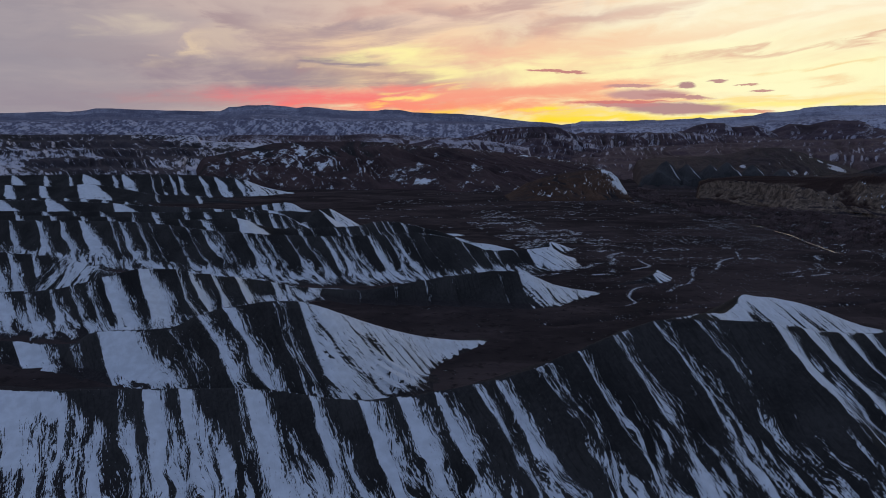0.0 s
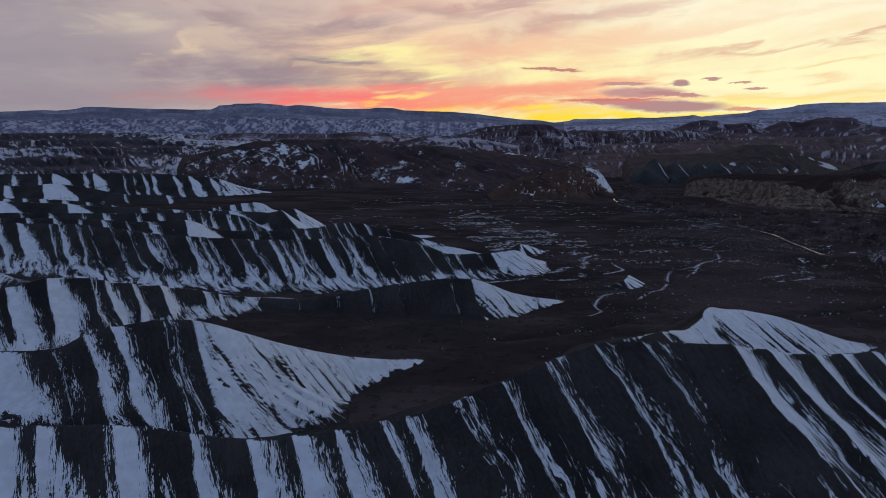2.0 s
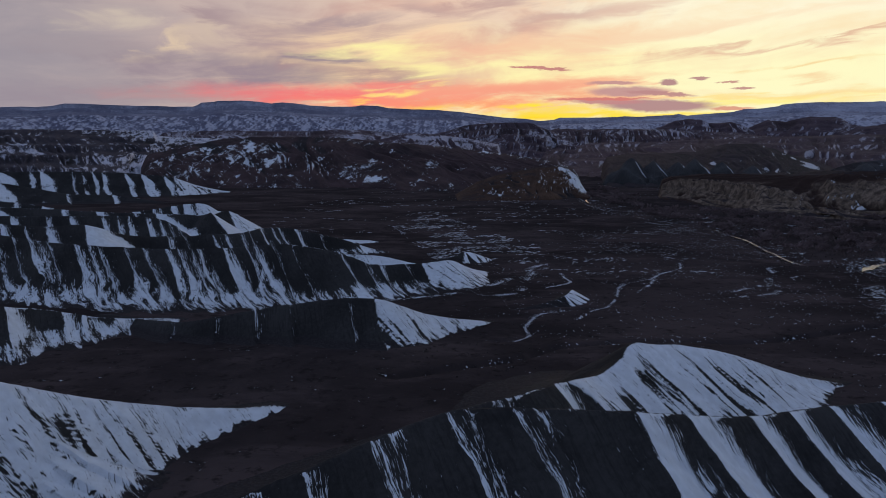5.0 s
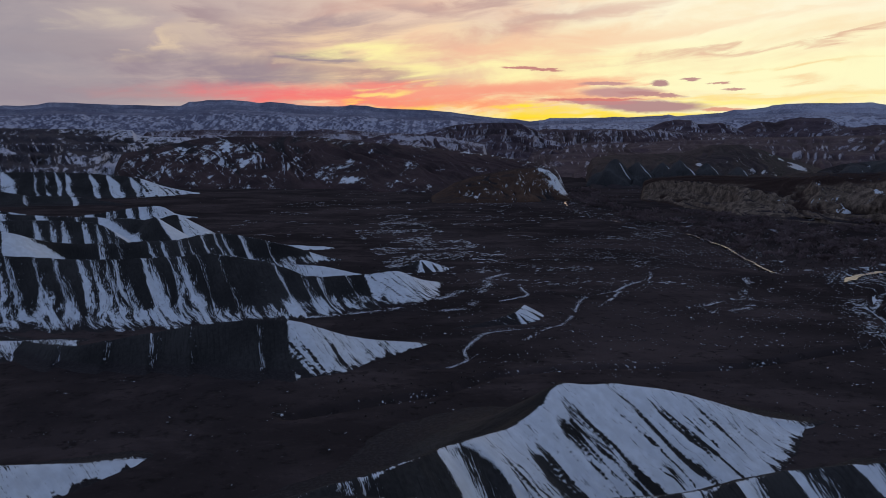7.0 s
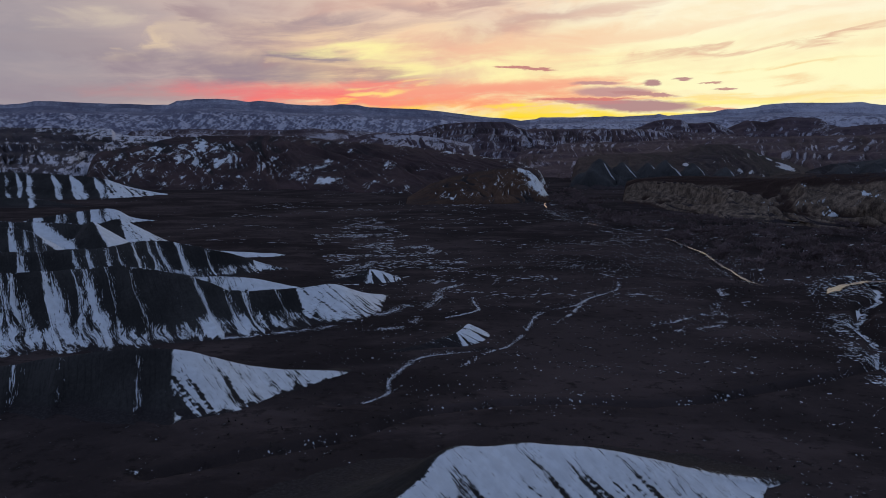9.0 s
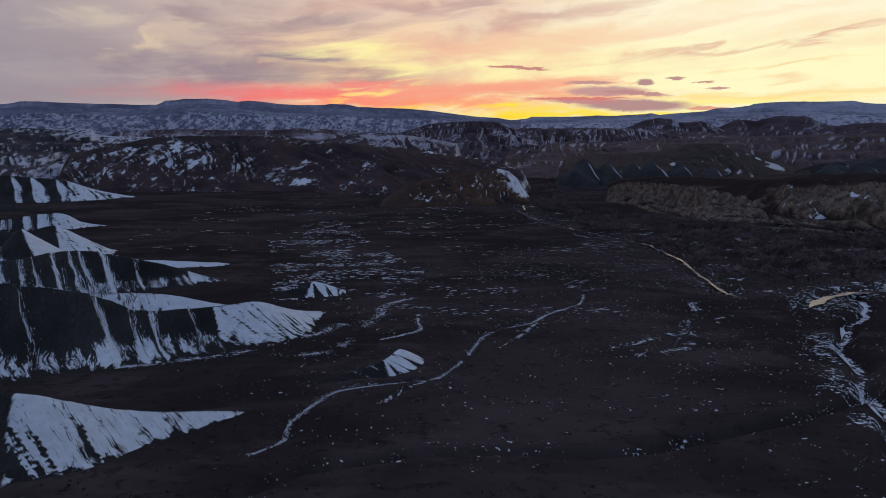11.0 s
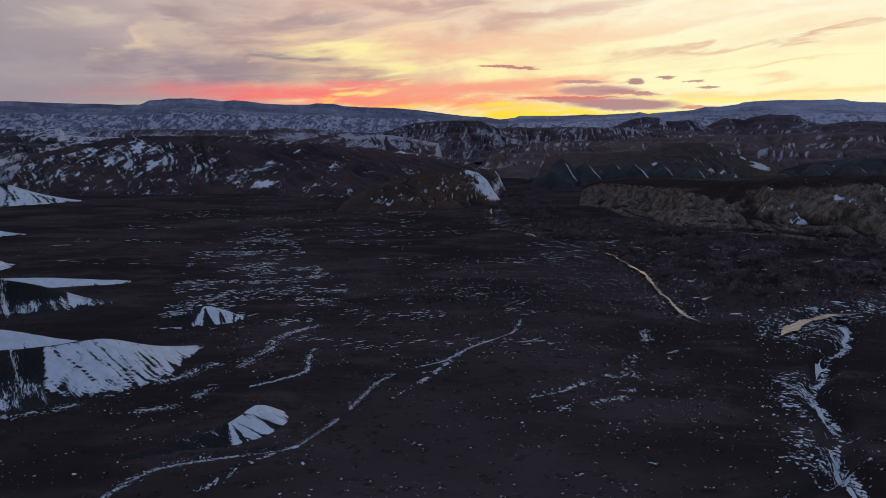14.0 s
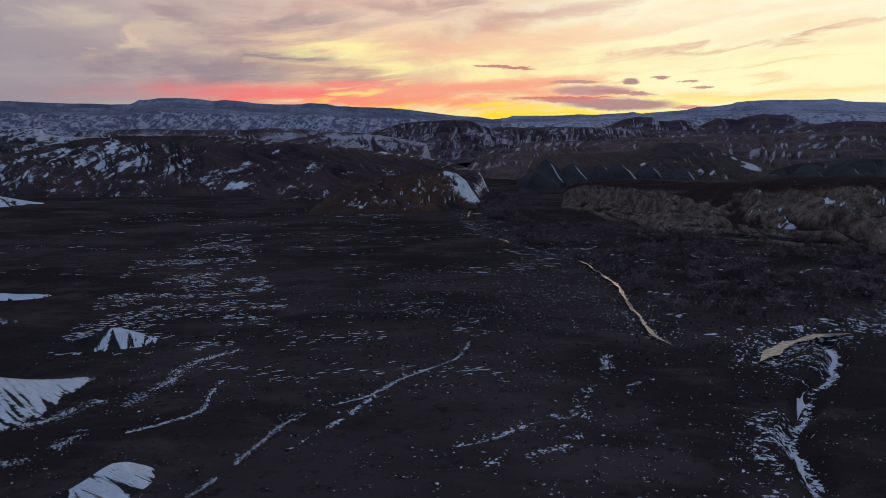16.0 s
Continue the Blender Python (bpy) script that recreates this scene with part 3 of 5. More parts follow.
    z = z + ribs * cut * (0.28 + 0.72 * sstep(below, 0.0, 5.0))
    un, dn = ua.copy(), down.copy()
    for n, e in heads.items():
        sel = nosy & near & ((owner == n) | (len(crests) == 1))
        un = np.where(sel, x * e[0] + y * e[1] + (ua - u), un)
        dn = np.where(sel, x * e[1] - y * e[0], dn)
    rill = ridged(un * 0.55, dn * 0.05 + seed, 3)
    z = z - rill * 0.55 * rough * sstep(below, 1, 6)
    lower = ridged(ua * 0.28 + 9, down * 0.06, 3)
    z = z - (lower - 0.4) * 1.4 * rough * sstep(below, 9, 18) * cut
    rise = z - base
    tip = (near & nosy).astype(float)
    for _ in range(max(2, int(2.4 / res))):
        tip = (tip + np.roll(tip, 1, 0) + np.roll(tip, -1, 0) + np.roll(tip, 1, 1) + np.roll(tip, -1, 1)) / 5
    foot = foot * (1 - 0.6 * tip)
    z = base + foot * np.log1p(np.exp(np.clip(rise / foot, -30, 30))) - 0.30
    gy, gx = np.gradient(z, res)
    plain_score = ((-gx * 0.98 + gy * 0.12) / np.sqrt(1 + gx * gx + gy * gy) - bias) * 1.1
    thread = fbm(ua * 1.1 + 3 * seed, down * 0.11, 4) - 0.5
    calm = 1 - 0.75 * np.exp(-(np.minimum(np.abs(np.min([np.abs(ua - a) for a, _ in strips], 0)), 9) / 0.7) ** 2) * (1 - sstep(below, 8, 20))
    strip_score = np.clip(held * 0.32, -0.46, 0.55) + calm * thread * (0.55 + 0.5 * sstep(below, 4, 16)) - 0.05
    # low on the slope the strips break up among the rills
    strip_score = strip_score + (0.48 - lower) * 1.1 * sstep(below, 9, 19)
    # and at last into braided threads
    braid = apron * sstep(below + (fbm(ua * 0.15, down * 0.1 + seed, 2) - 0.5) * 10, 10, 23)
    weave = fbm(ua * 1.15 + 5 * seed + (fbm(ua * 0.3, down * 0.3, 2) - 0.5) * 1.4, down * 0.15, 4) - 0.5
    strip_score = strip_score * (1 - 0.75 * braid) + (weave * 2.0 + 0.03) * braid
    sharp = (near & ~nosy).astype(float)
    score = strip_score * sharp + plain_score * (1 - sharp)
    line_n = fbm(un * 1.25 + 7 * seed, dn * 0.06, 3)
    bench = np.isin(owner, [n for n, c in enumerate(crests) if c[1] == 0])
    scar = ridged(un * 0.085 + 3 * seed, dn * 0.035 - seed, 3)
    worn = (scars * sstep(scar, 0.80, 0.90) * sstep(below, 1.0, 4.0) + 1.3 * sstep(line_n, 0.60, 0.70) + 0.8 * sstep(rill, 0.74, 0.90)) * (0.3 + 0.7 * sstep(below, 1.5, 6)) * np.where(bench, 0.25, 1.0)
    score = np.where(nosy & near, np.clip(plain_score * 2 + 0.25, -0.2, np.where(bench, 0.5, 0.26)) + 0.06 - nose_rills * worn + thread * 0.45, score)
    high = z - base
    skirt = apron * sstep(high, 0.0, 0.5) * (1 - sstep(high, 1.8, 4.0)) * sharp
    score = score * (1 - skirt) + (thread * 1.6 + 0.06) * skirt
    edge_cut = np.where(nosy & near, 0.9 * (1 - sstep(high + thread * 1.6, -0.35, 0.25)), 0.34 * (1 - sstep(high + thread * 2.0, -0.1, fringe)) * (1 - skirt))
    score = score - edge_cut + dust
    fallv = np.stack([un, dn * 0.10, np.zeros_like(x)], -1)
    ob = new(name)
    c = np.array(crests[0][0])[len(crests[0][0]) // 2]
    ob.location = (c[0], c[1], float(ground_base(c[0], c[1])))
    shown = z - base > -0.22
    kind_ = np.where(near, np.where(nose_part, np.where(bench & (len(crests) > 1), 3, 2), 0), 1)
    if apexes:
        # one connected nose: loose scraps belong to the front slope
        spot = apexes[-1][1] if apexes[0][0] != 0 else apexes[0][1]
        todo, seen, mask = [], np.zeros(x.shape, bool), (kind_ == 2) & (shown | np.roll(shown, -1, 0) | np.roll(shown, -1, 1) | np.roll(shown, (-1, -1), (0, 1)))
        if mask.any():
            first_ = np.argmin(np.where(mask, np.hypot(x - spot[0], y - spot[1]), 1e9))
            todo = [np.unravel_index(first_, x.shape)]
            seen[todo[0]] = True
        while todo:
            j, i = todo.pop()
            for jj, ii in ((j - 1, i), (j + 1, i), (j, i - 1), (j, i + 1)):
                if mask[jj, ii] and not seen[jj, ii]:
                    seen[jj, ii] = True
                    todo.append((jj, ii))
        kind_ = np.where(mask & ~seen, 0, kind_)
    for n, part_name in enumerate(("front_slope", "back_slope", "snowy_nose", "snowy_bench")):
        mine = kind_ == n
        if (mine & shown).sum() > 50:
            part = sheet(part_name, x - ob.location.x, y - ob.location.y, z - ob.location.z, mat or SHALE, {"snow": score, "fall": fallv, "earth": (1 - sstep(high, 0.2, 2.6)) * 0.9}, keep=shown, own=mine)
            part.parent = ob
    return tagged(ob, label, "mound" if "mound" in name else "ridge", "shale mounds" if "mound" in name else "shale ridges")


# ---------------------------------------------------------------- ground sheet
def axis_steps(lo, hi, fine, far):
    out = list(np.arange(lo, hi, fine))
    step, v = fine, hi
    while v < far:
        out.append(v)
        step *= 1.07
        v += step
    step, v, front = fine, lo, []
    while v > -far:
        step *= 1.07
        v -= step
        front.append(v)
    return np.array(front[::-1] + out)


gx_, gy_ = np.meshgrid(axis_steps(-40, 290, 0.9, 5200), axis_steps(185, 430, 0.9, 5200))
gz_ = ground_z(gx_, gy_)
gsnow = np.full_like(gx_, -0.05)
for line, wide, amount in ((RIVER, 16.0, 0.16), (RIVER_POOL, 22.0, 0.26), (STREAM_MAIN, 3.0, 0.15), (STREAM_EAST, 4.0, 0.24), (STREAM_MID, 3.0, 0.16), (STREAM_FOOT, 6.0, 0.22), (STREAM_FORK, 3.0, 0.2),
                           (CROSS_ARROYO, 3.0, 0.14)):
    d, _, side = to_line(gx_, gy_, line)
    gsnow = np.maximum(gsnow, amount * (1 - sstep(d, 0.5, wide)))
# specks gather in loose fields on the plain, and drifts lie on the arroyo's western bank
fields = sstep(fbm(gx_ * 0.02 + 11, gy_ * 0.034, 4), 0.46, 0.64)
gsnow = np.maximum(gsnow, -0.06 + 0.17 * fields * sstep(gx_ + 0.3 * (gy_ - 250), 60, 110))
d, _, side = to_line(gx_, gy_, ARROYO)
drifts = sstep(fbm(gx_ * 0.13 + 3, gy_ * 0.10, 3), 0.46, 0.62)
gsnow = np.maximum(gsnow, np.where(side > 0, 0.12 * (1 - sstep(d, 2, 8)), (0.0 + 0.36 * drifts) * (1 - sstep(d, 5.0, 17)) + 0.12 * (1 - sstep(d, 0.6, 2.2))))
ground = tagged(sheet("ground", gx_, gy_, gz_, PLAIN, {"snow": gsnow}), "dark bare earth plain dusted with snow in its gullies", "ground", kind="structure")

# ---------------------------------------------------------------- the ridges
ridge("shale_ridge", [([(-150, 141, 5), (-118, 139, 4.6), (-80, 136, 5), (-37, 136, 5.6), (-15, 134, 4.2), (10, 131, 9.5), (24, 130.5, 15), (31, 134, 16.8), (40.5, 139, 18.4),
                        (52, 139, 18.6), (62, 139.5, 18.0)], None),
                      ([(40.5, 140, 18.0), (50, 148, 17.6), (57.5, 160, 15.3), (63.5, 169, 13.2), (68, 174.5, 13.5), (71.3, 180, 14.7), (73.5, 182.5, 15.0), (78, 185, 13.9), (82, 187.5, 13.3), (88, 190, 11.9), (95, 193, 9.9), (106, 197, 5.5), (117, 200.5, 0.3)], 2),
                      ([(62, 139.5, 18), (80, 150, 13.5), (95, 160, 11), (112, 163, 11), (135, 168, 8), (160, 175, 2)], None)],
      "long dark grey shale ridge with snow striping its gullies", 3, res=0.4, fall=0.72, foot=3.0, apron=0.9, flare=1.42, scars=1.1, taper=0.6,
      strips=[(-140, -124), (-118, -104), (-100, -88), (-84, -62), (-60, -59.2), (-55.7, -50.3), (-49, -44.5), (-38.6, -37.9), (-37, -30), (-25, -20.4), (-15.6, -10), (-8.3, -3.2), (-2, 1.5), (5.2, 7.6),
              (9, 11.8), (16.4, 17), (18.2, 19.2), (23.6, 26), (30.6, 31.8), (32.8, 33.3), (39.2, 40.2), (41.2, 41.7), (46.8, 47.5), (49.6, 50.2), (61.4, 67.5), (70, 78), (81.5, 88), (91, 97), (100, 105), (108, 114),
              (118, 124), (128, 140)])
ridge("shale_ridge", [([(-150, 196, 2), (-125, 185, 2), (-104, 176, 4.4), (-88, 174, 4.2), (-80, 171, 8), (-62, 167, 10), (-54, 165, 13.4), (-45, 161, 16.3), (-30, 155.3, 18.4),
                        (-16, 165, 11.5), (-6, 175, 6.3), (9, 186, 1.6)], 8)],
      "steep dark shale ridge ending in a broad snow-covered nose", 5, res=0.4, fall=0.92, slant=34,
      strips=[(-150, -140), (-135, -120), (-116, -105), (-102, -89.6), (-88, -87), (-80, -63), (-62.3, -61.4), (-55, -51.2), (-48, -43.2), (-37, -36.4), (-35, -34.4)])
ridge("shale_ridge", [([(-165, 225, 8), (-128, 215, 9), (-110, 215, 10), (-88, 220, 15), (-70, 232, 11), (-62, 243, 8), (-47, 250, 3.5), (-36, 259, 0.4)], None),
                      ([(-170, 266, 14), (-128, 247, 14.5), (-108, 240, 11), (-92, 224, 13)], 1)],
      "low hummocky shale ridge thinly covered with snow", 8, foot=2.4, fringe=0.9, apron=0.8, slant=34, gap=5.5, share=0.66, fall=0.7, bias=0.14, taper=0.45)
ridge("shale_ridge", [([(-55, 266, 0.5), (-26, 243, 4.5), (-8, 240, 8), (9, 240, 10.6), (24, 239, 11.3), (37, 247, 5.6), (52, 257.5, 0.8)], 4)],
      "dark bare shale ridge with a snow-white pointed nose", 9, slant=14, fall=0.85, dust=-0.06, strips=[(-28, -27.6), (-15.6, -15.3), (-6, -5.8), (2.5, 2.9), (17.5, 18.1)])
ridge("shale_ridge", [([(-250, 385, 14), (-205, 366, 15), (-165, 350, 16.5), (-129, 334, 17), (-100, 320, 15.5), (-82.6, 312.6, 15.2), (-67, 308, 15), (-44, 301, 15.2), (-21.4, 306.4, 15.4),
                        (-9.6, 307.6, 16.1), (6.7, 311, 12.7), (15, 310.7, 9.6), (20.4, 311, 8.4), (35, 317, 8.0), (45, 322, 8.3), (52, 331, 4.2), (58, 339.5, 0.4)], 13),
                      ([(-40, 318, 10.5), (-18, 323, 10.2), (2, 328, 9.6), (18, 330, 8.8), (34, 333, 5.0)], 0)],
      "large shale ridge striped black and white by snow", 12, res=0.5, slant=32, fall=0.7, taper=0.42, foot=2.6, fringe=0.9, apron=0.9, flare=1.75,
      strips=[(-240, -234), (-226, -221), (-212, -208), (-195, -189), (-181, -177), (-170, -160), (-152, -150), (-147, -143), (-137.5, -135), (-130.7, -129.5), (-119.6, -118.6), (-111, -110), (-103.3, -100.2),
              (-99, -97), (-94.9, -93.3), (-83.7, -80.8), (-78, -76.3), (-74.4, -72.6), (-64.5, -62), (-57.5, -55.2), (-48.9, -46), (-44.7, -42.2), (-40.6, -39.6), (-38.3, -35.9), (-30.9, -27),
              (-23.9, -22.4), (-21.4, -18.9), (-15.6, -15.1), (-9.6, -9.1), (6.7, 8.8), (15, 16.7), (20.4, 22.3), (29.4, 30.2)])
ridge("shale_ridge", [([(-240, 408, 14), (-190, 400, 14), (-150, 383, 15), (-120, 362, 16), (-95, 347, 18.2), (-83, 364, 12.2), (-68, 374, 10.6), (-54.8, 376, 11.2), (-42, 374, 12), (-35.5, 382.4, 13),
                        (-29.3, 388.8, 12.8), (-22.3, 390, 12.2), (-11.4, 391.7, 9.7), (-2, 394.5, 7.2), (6, 397, 3.9), (16, 396.5, 0.3)], 14)],
      "shale ridge with narrow snow chutes and a dark end", 14, res=0.6, slant=30, fall=0.68, taper=0.42, foot=2.0, fringe=0.9, apron=0.6, flare=1.6,
      strips=[(-230, -222), (-210, -204), (-192, -186), (-176, -168), (-160, -156), (-146, -138), (-130, -126), (-116, -108), (-95, -80), (-72, -69.7), (-66, -65.2), (-54.8, -52.2), (-49.3, -46.8), (-42.1, -40.8),
              (-39, -38.4), (-35.5, -34), (-31.8, -30.6), (-29.2, -27.5), (-22.3, -18.8), (-11.4, -10.5)])
ridge("shale_ridge", [([(-300, 424, 15), (-240, 420, 15), (-180, 418, 15), (-140, 412, 15.5), (-110, 409, 16), (-89, 412.5, 14.2), (-75, 402, 9.5), (-62, 392, 4)], None)],
      "shale ridge with a serrated row of snow chutes", 15, res=0.75, slant=28, gap=6, share=0.5, fall=0.68, taper=0.25, flare=1.4,
      strips=[(-290, -282), (-272, -266), (-255, -247), (-238, -233), (-222, -214), (-205, -200), (-190, -182), (-172, -168), (-160, -152), (-142, -138), (-130, -124), (-115, -111), (-107.6, -105.2), (-103, -99.3),
              (-95.4, -91.5), (-89.7, -87.2), (-84.5, -81.5), (-78, -77)])
ridge("shale_ridge", [([(-330, 490, 17), (-290, 482, 17), (-240, 475, 17), (-178, 468, 14.5), (-130, 460, 13), (-105, 452, 13.2), (-87, 451, 12.9), (-78, 454, 11.8), (-70.1, 464.6, 13.3), (-61, 470, 6.5),
                        (-50, 476.5, 0.5)], 8),
                      ([(-82, 452, 12.3), (-75, 443, 14), (-71.5, 437.4, 14.6), (-63, 426, 8.5), (-54, 416, 1.5)], None)],
      "snow-capped shale ridge ending in a ribbed white nose", 17, res=0.8, slant=30, fall=0.58, bias=0.12, taper=0.35, relief=0.3, flare=1.3,
      strips=[(-330, -308), (-285, -268), (-250, -232), (-205, -185), (-160, -152), (-140, -125), (-118, -114), (-105, -89)])
ridge("shale_ridge", [([(-85, 424, 0.8), (-45, 428, 2.4), (-18, 432, 2.6), (8, 434, 0.6)], 0)], "low snow-covered bank of shale", 19, res=0.7, gap=9, fall=0.3, bias=-0.1, nose_rills=0.1, dust=0.15)
ridge("shale_ridge", [([(-165, 573, 2.5), (-121, 575, 9), (-108, 580, 3.5), (-96, 583, 0.4)], 1)], "small pointed shale hill with snowy side", 21, res=0.8, gap=8, fall=0.7, bias=0.15)
ridge("shale_ridge", [([(-640, 700, 20), (-560, 730, 20), (-480, 765, 21), (-400, 790, 22), (-340, 800, 22), (-279, 805, 22), (-225, 803, 18.5), (-211, 804, 16.5), (-192, 815, 8.5),
                        (-165, 830, 0.8)], 7)], "distant snow-striped shale ridge", 23, res=1.3, slant=28, gap=17, share=0.42, fall=0.55, foot=2.2, taper=0.2)
ridge("shale_ridge", [([(-520, 690, 15), (-420, 712, 15), (-345, 690, 15), (-318, 684, 17.5), (-290, 690, 13), (-262, 690, 8), (-225, 698, 6), (-185, 690, 1)], None)],
      "distant low shale ridge with a bowl of snow", 25, res=1.2, slant=28, fall=0.5, foot=2.0, bias=0.3, strips=[(-500, -480), (-455, -440), (-410, -400), (-372, -362), (-330, -305), (-262, -259), (-228, -222)])
ridge("shale_ridge", [([(-330, 560, 12), (-280, 560, 13), (-235, 556, 11), (-205, 560, 6), (-180, 566, 1)], 3)], "distant shale ridge half covered with snow", 27, res=1.2, slant=28, gap=13, share=0.4, fall=0.55)
ridge("shale_mound", [([(63, 275.5, 0.3), (73, 281, 1.3), (80, 285, 2.7), (83.3, 291.5, 3.4), (84.8, 295.5, 1.4)], 2)], "small shale mound with one snowy side", 31, res=0.22, slant=62, fall=0.55, foot=0.5, bias=0.05,
      rough=0.3, nose_rills=0.6, strips=[(60, 60.3), (70, 70.5), (73, 73.5), (76, 76.6)])
ridge("shale_mound", [([(36, 370, 0.3), (46, 374, 1.6), (53.5, 376, 3.7), (60, 376.5, 2.0), (65, 375, 0.3)], 2)], "small shale mound with one snowy side", 33, res=0.35, slant=30, fall=0.36, foot=0.6, bias=0.0,
      rough=0.35, nose_rills=0.45, strips=[(30, 30.3), (44, 44.5)])


# ---------------------------------------------------------------- mesas, bluffs and far hills
def range_of_hills(name, az0, az1, r0, r1, height, label, category, mat, seed, n_az, n_r, size, amp, bias, cover=0.6, kind="", calm=0.0, fade=1.0):
    """Far hills on a fan-shaped plan round the valley: height is a function of the azimuth in degrees and of the share of the way back."""
    a, q = np.meshgrid(np.linspace(az0, az1, n_az), np.linspace(0, 1, n_r))
    r = r0 * (r1 / r0) ** q
    x, y = 56 + r * np.sin(np.radians(a)), 80 + r * np.cos(np.radians(a))
    z = height(a, q, r, x, y)
    z = z + amp * (ridged(x / size + seed, y / size, 6, 0.6) - 0.55) * sstep(q, 0.0, 0.25) * (1 - calm * sstep(q, 0.5, 0.7))
    z = z - fade * 70 * (1 - sstep(np.minimum(a - az0, az1 - a), 0, 3.0))
    dx = np.gradient(z, axis=1) / np.hypot(np.gradient(x, axis=1), np.gradient(y, axis=1))
    dy = np.gradient(z, axis=0) / np.hypot(np.gradient(x, axis=0), np.gradient(y, axis=0))
    s = (-dx * 0.93 + dy * 0.2) / np.sqrt(1 + dx * dx + dy * dy) - bias + cover * (1 - calm * 0.6 * sstep(q, 0.5, 0.7)) * (fbm(x / size * 6.0 - seed, y / size * 2.6, 5) - 0.5)
    if calm:
        s = s + sstep(q, 0.56, 0.64) * (0.9 * (dx * 0.93) / np.sqrt(1 + dx * dx + dy * dy))
        # the upper scarps are too steep for snow, which lies on their ledges
        s = s - 0.07 * sstep(q, 0.58, 0.66) + 0.22 * np.exp(-(((q - 0.815) / 0.02) ** 2)) + 0.20 * np.exp(-(((q - 0.715) / 0.012) ** 2)) + 0.5 * (fbm(x / 160, q * 30, 4) - 0.5) * sstep(q, 0.58, 0.66)
    attrs = {"snow": s, "fall": np.stack([x, y * 0.4, z * 0.5], -1)}
    ob = tagged(new(name), label, category, kind=kind)
    for part_name, mine in (("lower_slope", q < 0.64), ("rim_cliff", q >= 0.64)):
        sheet(part_name, x, y, z, mat, attrs, keep=np.ones(q.shape, bool), own=mine).parent = ob
    return ob


def rays(e, r):
    """Height that shows at elevation e degrees from the camera's height at distance r."""
    return 49.5 + r * np.tan(np.radians(e))


def hill_band(name, crest, r_foot, r_crest, label, category, mat, seed, n_az=500, n_r=90, z_foot=0.0, size=40.0, gully=0.25, ledge=0.0, bias=0.3, cover=0.6, weight=0.8, dip=0.15, shape=1.0,
              drifts=(), flat=False, crag=0.02, skew=0.6, fine=0.35, thrust=0.30, earth_and_shade=(0.40, 0.70), cap=0.0, kind="", group="", grain=1.0, ends=1.5):
    """A hill across the valley. crest: azimuth and elevation of its top seen from the middle of the valley; it rises from r_foot to r_crest (numbers, or lists along the azimuth),
    cut by gullies that run down it; ledge: share of its height taken up by level strata. drifts: snow fields as azimuth, elevation, their spreads, tilt, amount."""
    ca, ce = np.array(crest).T
    a, q = np.meshgrid(np.linspace(ca[0], ca[-1], n_az), np.append(np.linspace(-0.03, 1.04, n_r), (1.08, 1.14, 1.22, 1.3)))
    rf, rc = (np.interp(a, *np.array(v).T) if isinstance(v, list) else np.full(a.shape, float(v)) for v in (r_foot, r_crest))
    s = np.clip(q, 0, 1)
    lateral = np.radians(a) * rc
    edge = lateral / size + skew * q + (fbm(lateral / size * 0.25 + 2 * seed, q * 0.8, 2) - 0.5) * 3.0 + (fbm(lateral / size * 0.7 + seed, q * 2.5, 3) - 0.5) * 1.6
    r = rf + (rc - rf) * q
    r = r + (rc - rf) * thrust * (ridged(edge * 0.5 + 3, q * 0.4 + seed, 3) - 0.5) * (1 - s) * (q > 0)
    x, y = 56 + r * np.sin(np.radians(a)), 80 + r * np.cos(np.radians(a))
    rise = rays(np.interp(a, ca, ce), rc) - z_foot
    carve = (1 - fine) * ridged(edge, q * 0.9 + seed, 3, 0.45) + fine * ridged(edge * 2.7 + 7, q * 2.6 + seed, 4)
    z = s ** shape + (carve - 0.75) * gully * np.sin(np.pi * np.clip(s, 0.0, 0.97)) ** 0.8 * 1.6
    if ledge:
        steps = 5.0
        h = z * steps + (fbm(lateral / size * 0.5, q * 1.5 + seed, 3) - 0.5) * 0.8 + dip * lateral / (size * 6)
        z = z + ledge * (np.floor(h) + sstep(h - np.floor(h), 0.25, 0.75) - h) / steps
    behind = np.clip((q - 1) / 0.3, 0, 1)
    z = z_foot + rise * z - (0 if flat else 0.6) * np.maximum(rise, 0) * behind + rise * crag * (fbm(lateral / (size * 0.18), q * 9, 4) - 0.5) * s
    taper = sstep(np.minimum(a - ca[0], ca[-1] - a), 0, ends)
    z = z * taper + np.minimum(z, z_foot - 8) * (1 - taper) - 6 * (1 - sstep(q, -0.03, 0.02))
    dx = np.gradient(z, axis=1) / np.hypot(np.gradient(x, axis=1), np.gradient(y, axis=1))
    dy = np.gradient(z, axis=0) / np.hypot(np.gradient(x, axis=0), np.gradient(y, axis=0))
    facing = (-dx * 0.93 + dy * 0.2) / np.sqrt(1 + dx * dx + dy * dy)
    strata = z - dip * lateral + (carve - 0.5) * 6
    patch = fbm(lateral / (size * 0.5 * grain) + seed, strata / (size * 0.16 * grain) - seed, 5, 0.62) - 0.5
    broad = fbm(lateral / (size * 2.5) - seed, q * 4.0, 3) - 0.5
    score = weight * facing - bias + cover * (patch + 0.8 * broad)
    seen_el = np.degrees(np.arctan2(z - 49.5, r))
    wander = fbm(lateral / (size * 0.4) + 5, z / (size * 0.2), 4) - 0.5
    for da, de, wa, we, tilt, much in drifts:
        ee = seen_el - tilt * (a - da) - de + wander * we * 2.2
